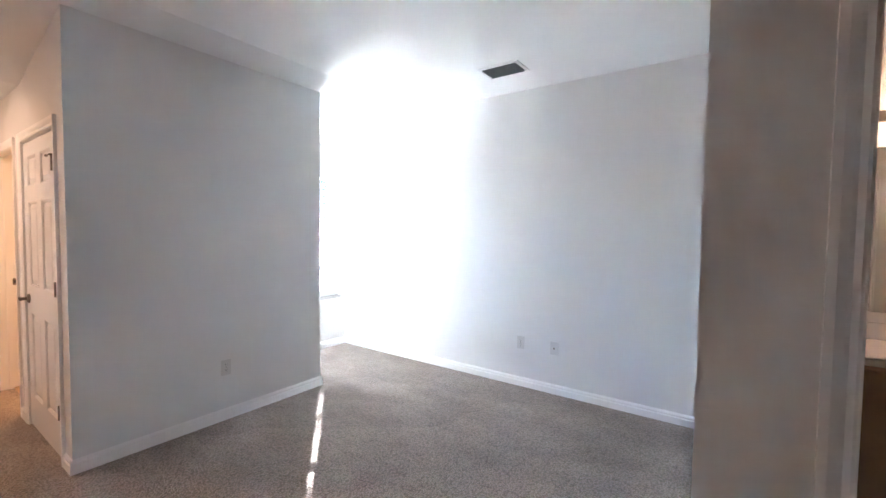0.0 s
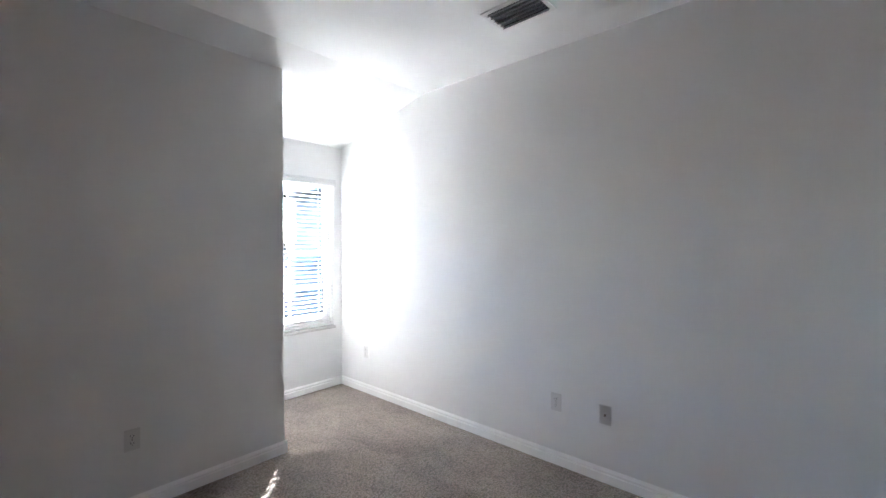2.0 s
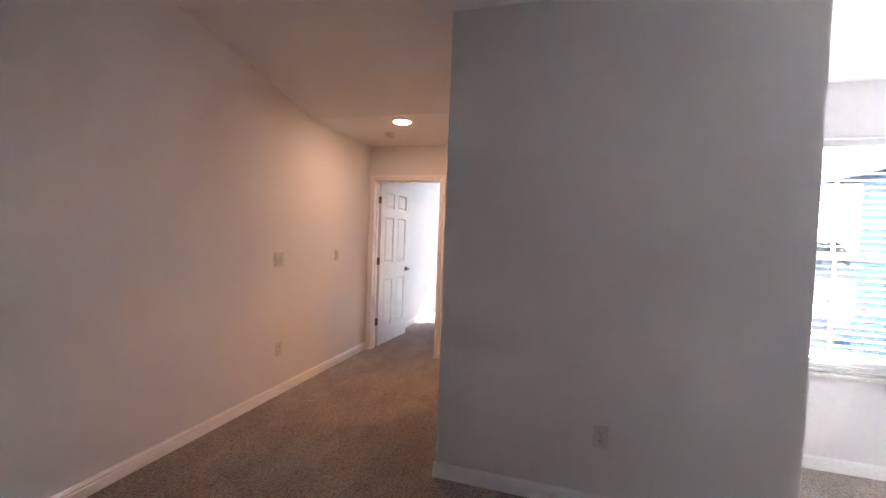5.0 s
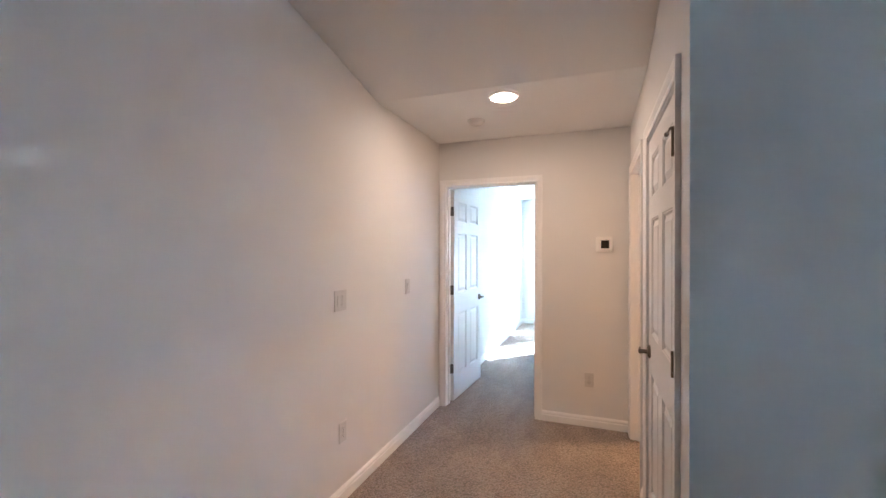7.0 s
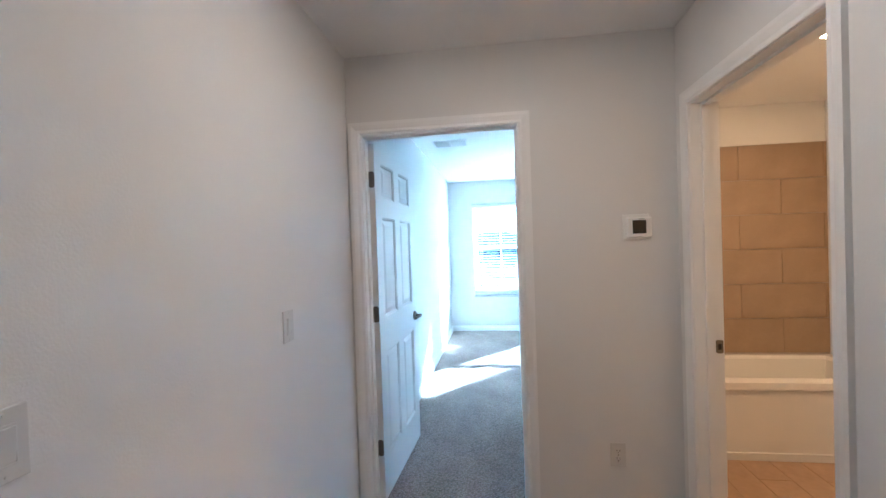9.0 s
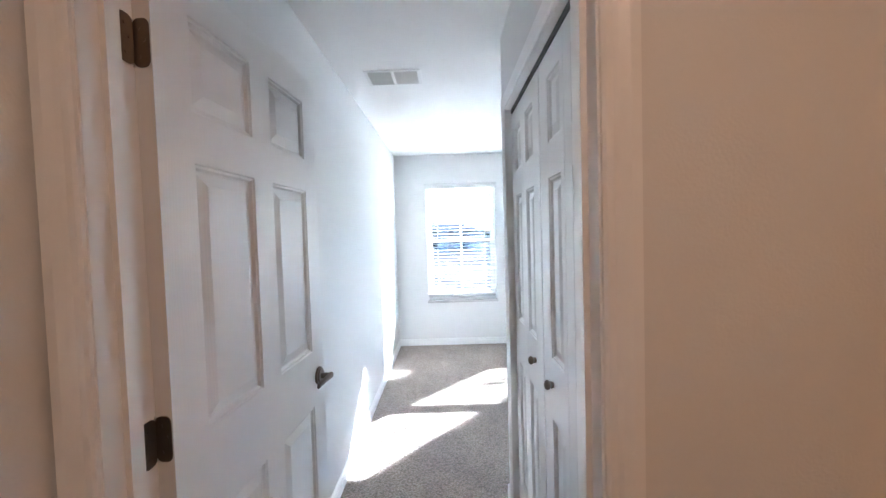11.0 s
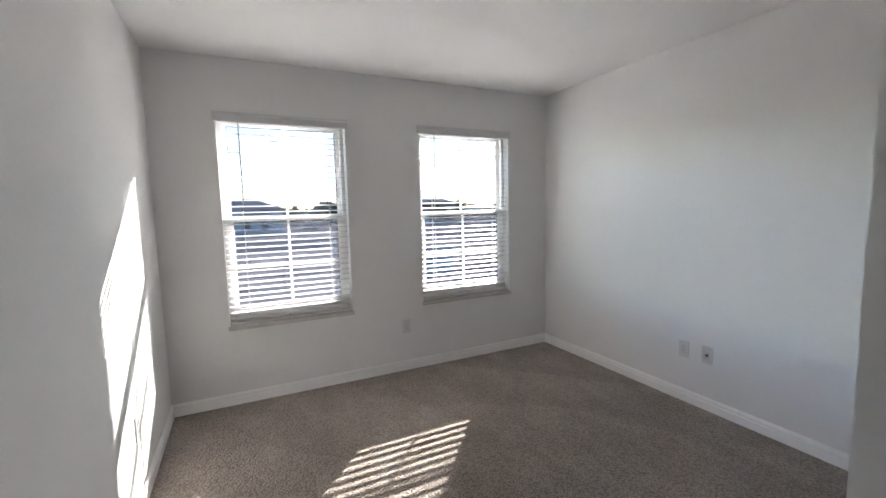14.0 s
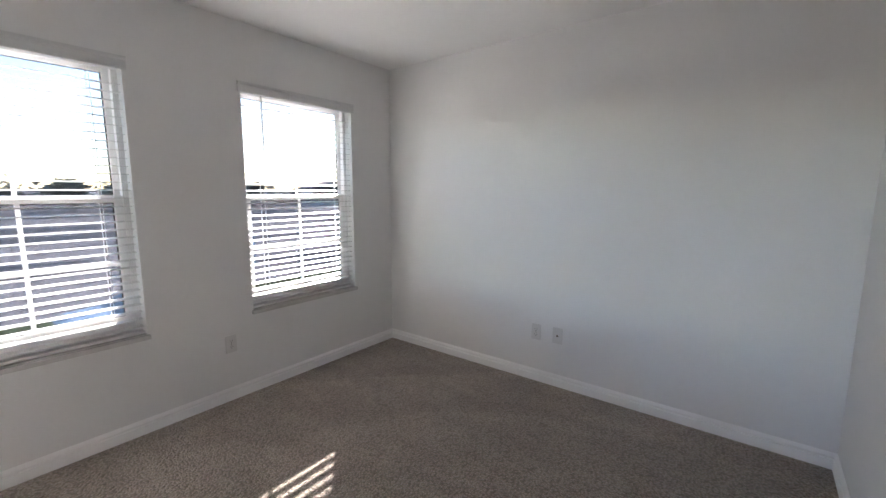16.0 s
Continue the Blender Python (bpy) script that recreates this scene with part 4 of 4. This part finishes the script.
def house(at, turn, w, d, h, colour, label, eave=0.45, rise=2.2, near=False):
    t = thing("house", at, turn, label, "house")
    siding = material("siding", colour, 0.75, vary=0.06, scale=0.8)
    bm = box(bmesh.new(), (0, 0, -0.3), (w, d, h))
    if near:
        z = 0.2
        while z < h - 0.1:
            sweep(bm, [(0, 0), (0.018, 0.0), (0.004, 0.17), (0, 0.17)], (0, d, z), (0, 0, z), side=Vector((-1, 0, 0)))
            sweep(bm, [(0, 0), (0.018, 0.0), (0.004, 0.17), (0, 0.17)], (0, d, z), (w, d, z), side=Vector((0, 1, 0)))
            z += 0.18
    body = part("wall", bm, siding, t)
    bm = bmesh.new()
    e = eave
    base = [(-e, -e, h), (w + e, -e, h), (w + e, d + e, h), (-e, d + e, h)]
    if w > d:
        ridge = [(d / 2, d / 2, h + rise), (w - d / 2, d / 2, h + rise)]
    else:
        ridge = [(w / 2, w / 2, h + rise), (w / 2, d - w / 2, h + rise)]
    lo = [bm.verts.new(p) for p in base]
    up = [bm.verts.new((p[0], p[1], p[2] + 0.16)) for p in base]
    r = [bm.verts.new(p) for p in ridge]
    bm.faces.new(lo[::-1])
    for i in range(4):
        bm.faces.new((lo[i], lo[(i + 1) % 4], up[(i + 1) % 4], up[i]))
    if w > d:
        for f in ((up[0], up[1], r[1], r[0]), (up[1], up[2], r[1]), (up[2], up[3], r[0], r[1]), (up[3], up[0], r[0])):
            bm.faces.new(f)
    else:
        for f in ((up[0], up[1], r[0]), (up[1], up[2], r[1], r[0]), (up[2], up[3], r[1]), (up[3], up[0], r[0], r[1])):
            bm.faces.new(f)
    part("roof", bm, ROOF, t)
    if near:
        part("fascia", boxes(((-e - 0.02, -e, h - 0.02), (-e, d + e, h + 0.17)), ((-e, d + e, h - 0.02), (w + e, d + e + 0.02, h + 0.17))), TRIM, t)
    return t, body


def house_windows(t, spots, y, out):
    """Framed windows on the house face at local y."""
    for x, z, w, h in spots:
        f = part("window", boxes(((x - 0.08, y, z - 0.08), (x + w + 0.08, y + out * 0.05, z + h + 0.08)) if out > 0 else ((x - 0.08, y - 0.05, z - 0.08), (x + w + 0.08, y, z + h + 0.08))), TRIM, t)
        part("pane", boxes(((x, y + 0.03, z), (x + w, y + 0.07, z + h)) if out > 0 else ((x, y - 0.07, z), (x + w, y - 0.03, z + h))), WINDOW_DARK, f)


t, b = house((7.7, -7.5, GZ), 0, 9.0, 13.0, 5.75, (0.42, 0.55, 0.68), "pale blue two-storey neighbouring house with lap siding", eave=0.5, near=True)
for y, z in ((3.0, 3.6), (9.0, 3.6), (6.0, 0.9)):
    f = part("window", boxes(((-0.06, y - 0.08, z - 0.08), (0.0, y + 0.98, z + 1.48)), bevel=0.004), TRIM, t)
    part("pane", boxes(((-0.075, y, z), (-0.05, y + 0.90, z + 1.40))), WINDOW_DARK, f)
for x, y, w, d, h, col, lab in ((-7, 88, 15, 10, 4.6, (0.42, 0.46, 0.52), "far grey house with a dark hipped roof"), (30, 92, 11, 9, 3.2, (0.55, 0.58, 0.64), "far pale house with a low roof"),
                                (46, 112, 14, 10, 5.2, (0.55, 0.52, 0.48), "far beige two-storey house"), (78, 108, 14, 10, 5.0, (0.50, 0.52, 0.55), "far grey two-storey house")):
    t, b = house((x, y, GZ), 0, w, d, h, col, lab)
    house_windows(t, [(1.5 + 3.2 * i, 0.9, 1.2, 1.4) for i in range(int(w / 3.4))] + ([(1.5 + 3.2 * i, 3.5, 1.2, 1.3) for i in range(int(w / 3.4))] if h > 4.5 else []), 0.0, -1)

CAR_GLASS = material("car glass", (0.02, 0.025, 0.03), 0.05)
TYRE = material("tyre rubber", (0.02, 0.02, 0.02), 0.8)


def car(at, turn, colour, label):
    t = thing("car", at, turn, label, "car", "cars parked on the street")
    paint = material("car paint", colour, 0.25, vary=0.01)
    prof = [(-2.2, 0.35), (-2.25, 0.75), (-2.1, 0.95), (-1.2, 1.02), (-0.75, 1.05), (1.5, 1.05), (2.05, 1.0), (2.2, 0.8), (2.2, 0.35)]
    bm = bmesh.new()
    sweep(bm, prof, (0, -0.88, 0), (0, 0.88, 0), side=Vector((1, 0, 0)))
    bmesh.ops.bevel(bm, geom=list(bm.edges), offset=0.05, segments=2, affect="EDGES")
    part("body", bm, paint, t)
    rings = []
    bm = bmesh.new()
    for z, x0, x1, y in ((1.0, -1.25, 1.75, 0.82), (1.22, -0.85, 1.50, 0.75), (1.42, -0.45, 1.15, 0.66)):
        rings.append([bm.verts.new(p) for p in ((x0, -y, z), (x1, -y, z), (x1, y, z), (x0, y, z))])
    for r0, r1 in zip(rings, rings[1:]):
        for i in range(4):
            bm.faces.new((r0[i], r0[(i + 1) % 4], r1[(i + 1) % 4], r1[i]))
    bm.faces.new(rings[-1])
    part("cabin_glass", bm, CAR_GLASS, t)
    part("roof", boxes(((-0.48, -0.67, 1.415), (1.18, 0.67, 1.47)), bevel=0.02), paint, t)
    for x in (-1.4, 1.35):
        for y in (-0.80, 0.80):
            bm = bmesh.new()
            wheel = part("wheel", disc(bm, (x, y, 0.32), 0.32, 0.32, 0.21, "Y", 24), TYRE, t)
            bm = bmesh.new()
            part("rim", disc(bm, (x, y * 1.14, 0.32), 0.20, 0.20, 0.04, "Y", 18), METAL, wheel)
    for y in (-0.6, 0.6):
        part("headlight", boxes(((-2.27, y - 0.2, 0.68), (-2.15, y + 0.2, 0.80)), bevel=0.02), PLASTIC, t)
        part("tail_light", boxes(((2.12, y - 0.16, 0.72), (2.23, y + 0.16, 0.86)), bevel=0.02), material("red lens", (0.4, 0.02, 0.02), 0.2), t)


car((4.9, 16.1, GZ + 0.012), 0, (0.62, 0.70, 0.78), "pale silver-blue car parked by the kerb")
car((-1.2, 16.0, GZ + 0.012), 0, (0.75, 0.77, 0.79), "white car parked by the kerb")
car((15.5, 16.2, GZ + 0.012), 0, (0.10, 0.14, 0.25), "dark blue car parked by the kerb")

INK = material("grey print", (0.25, 0.28, 0.33), 0.6)
# made-up board on posts, standing in for a pale lettered box van
sign = thing("lettered_board", (9.6, 20.6, GZ), 18, "pale blue-white board with unreadable lettering, stand-in for a box van", "sign")
part("board", boxes(((-0.95, -0.04, 0.85), (0.95, 0.04, 2.35)), bevel=0.02), material("board paint", (0.55, 0.66, 0.80), 0.5, vary=0.03), sign)
for x in (-0.8, 0.8):
    part("post", boxes(((x - 0.05, -0.05 + 0.092, -0.2), (x + 0.05, 0.05 + 0.092, 2.3)), bevel=0.005), TRIM, sign)
for k in range(9):
    part("lettering", boxes(((-0.75 + k * 0.11, -0.052, 1.55), (-0.68 + k * 0.11, -0.041, 1.66))), INK, sign, "grey unreadable mark of print")
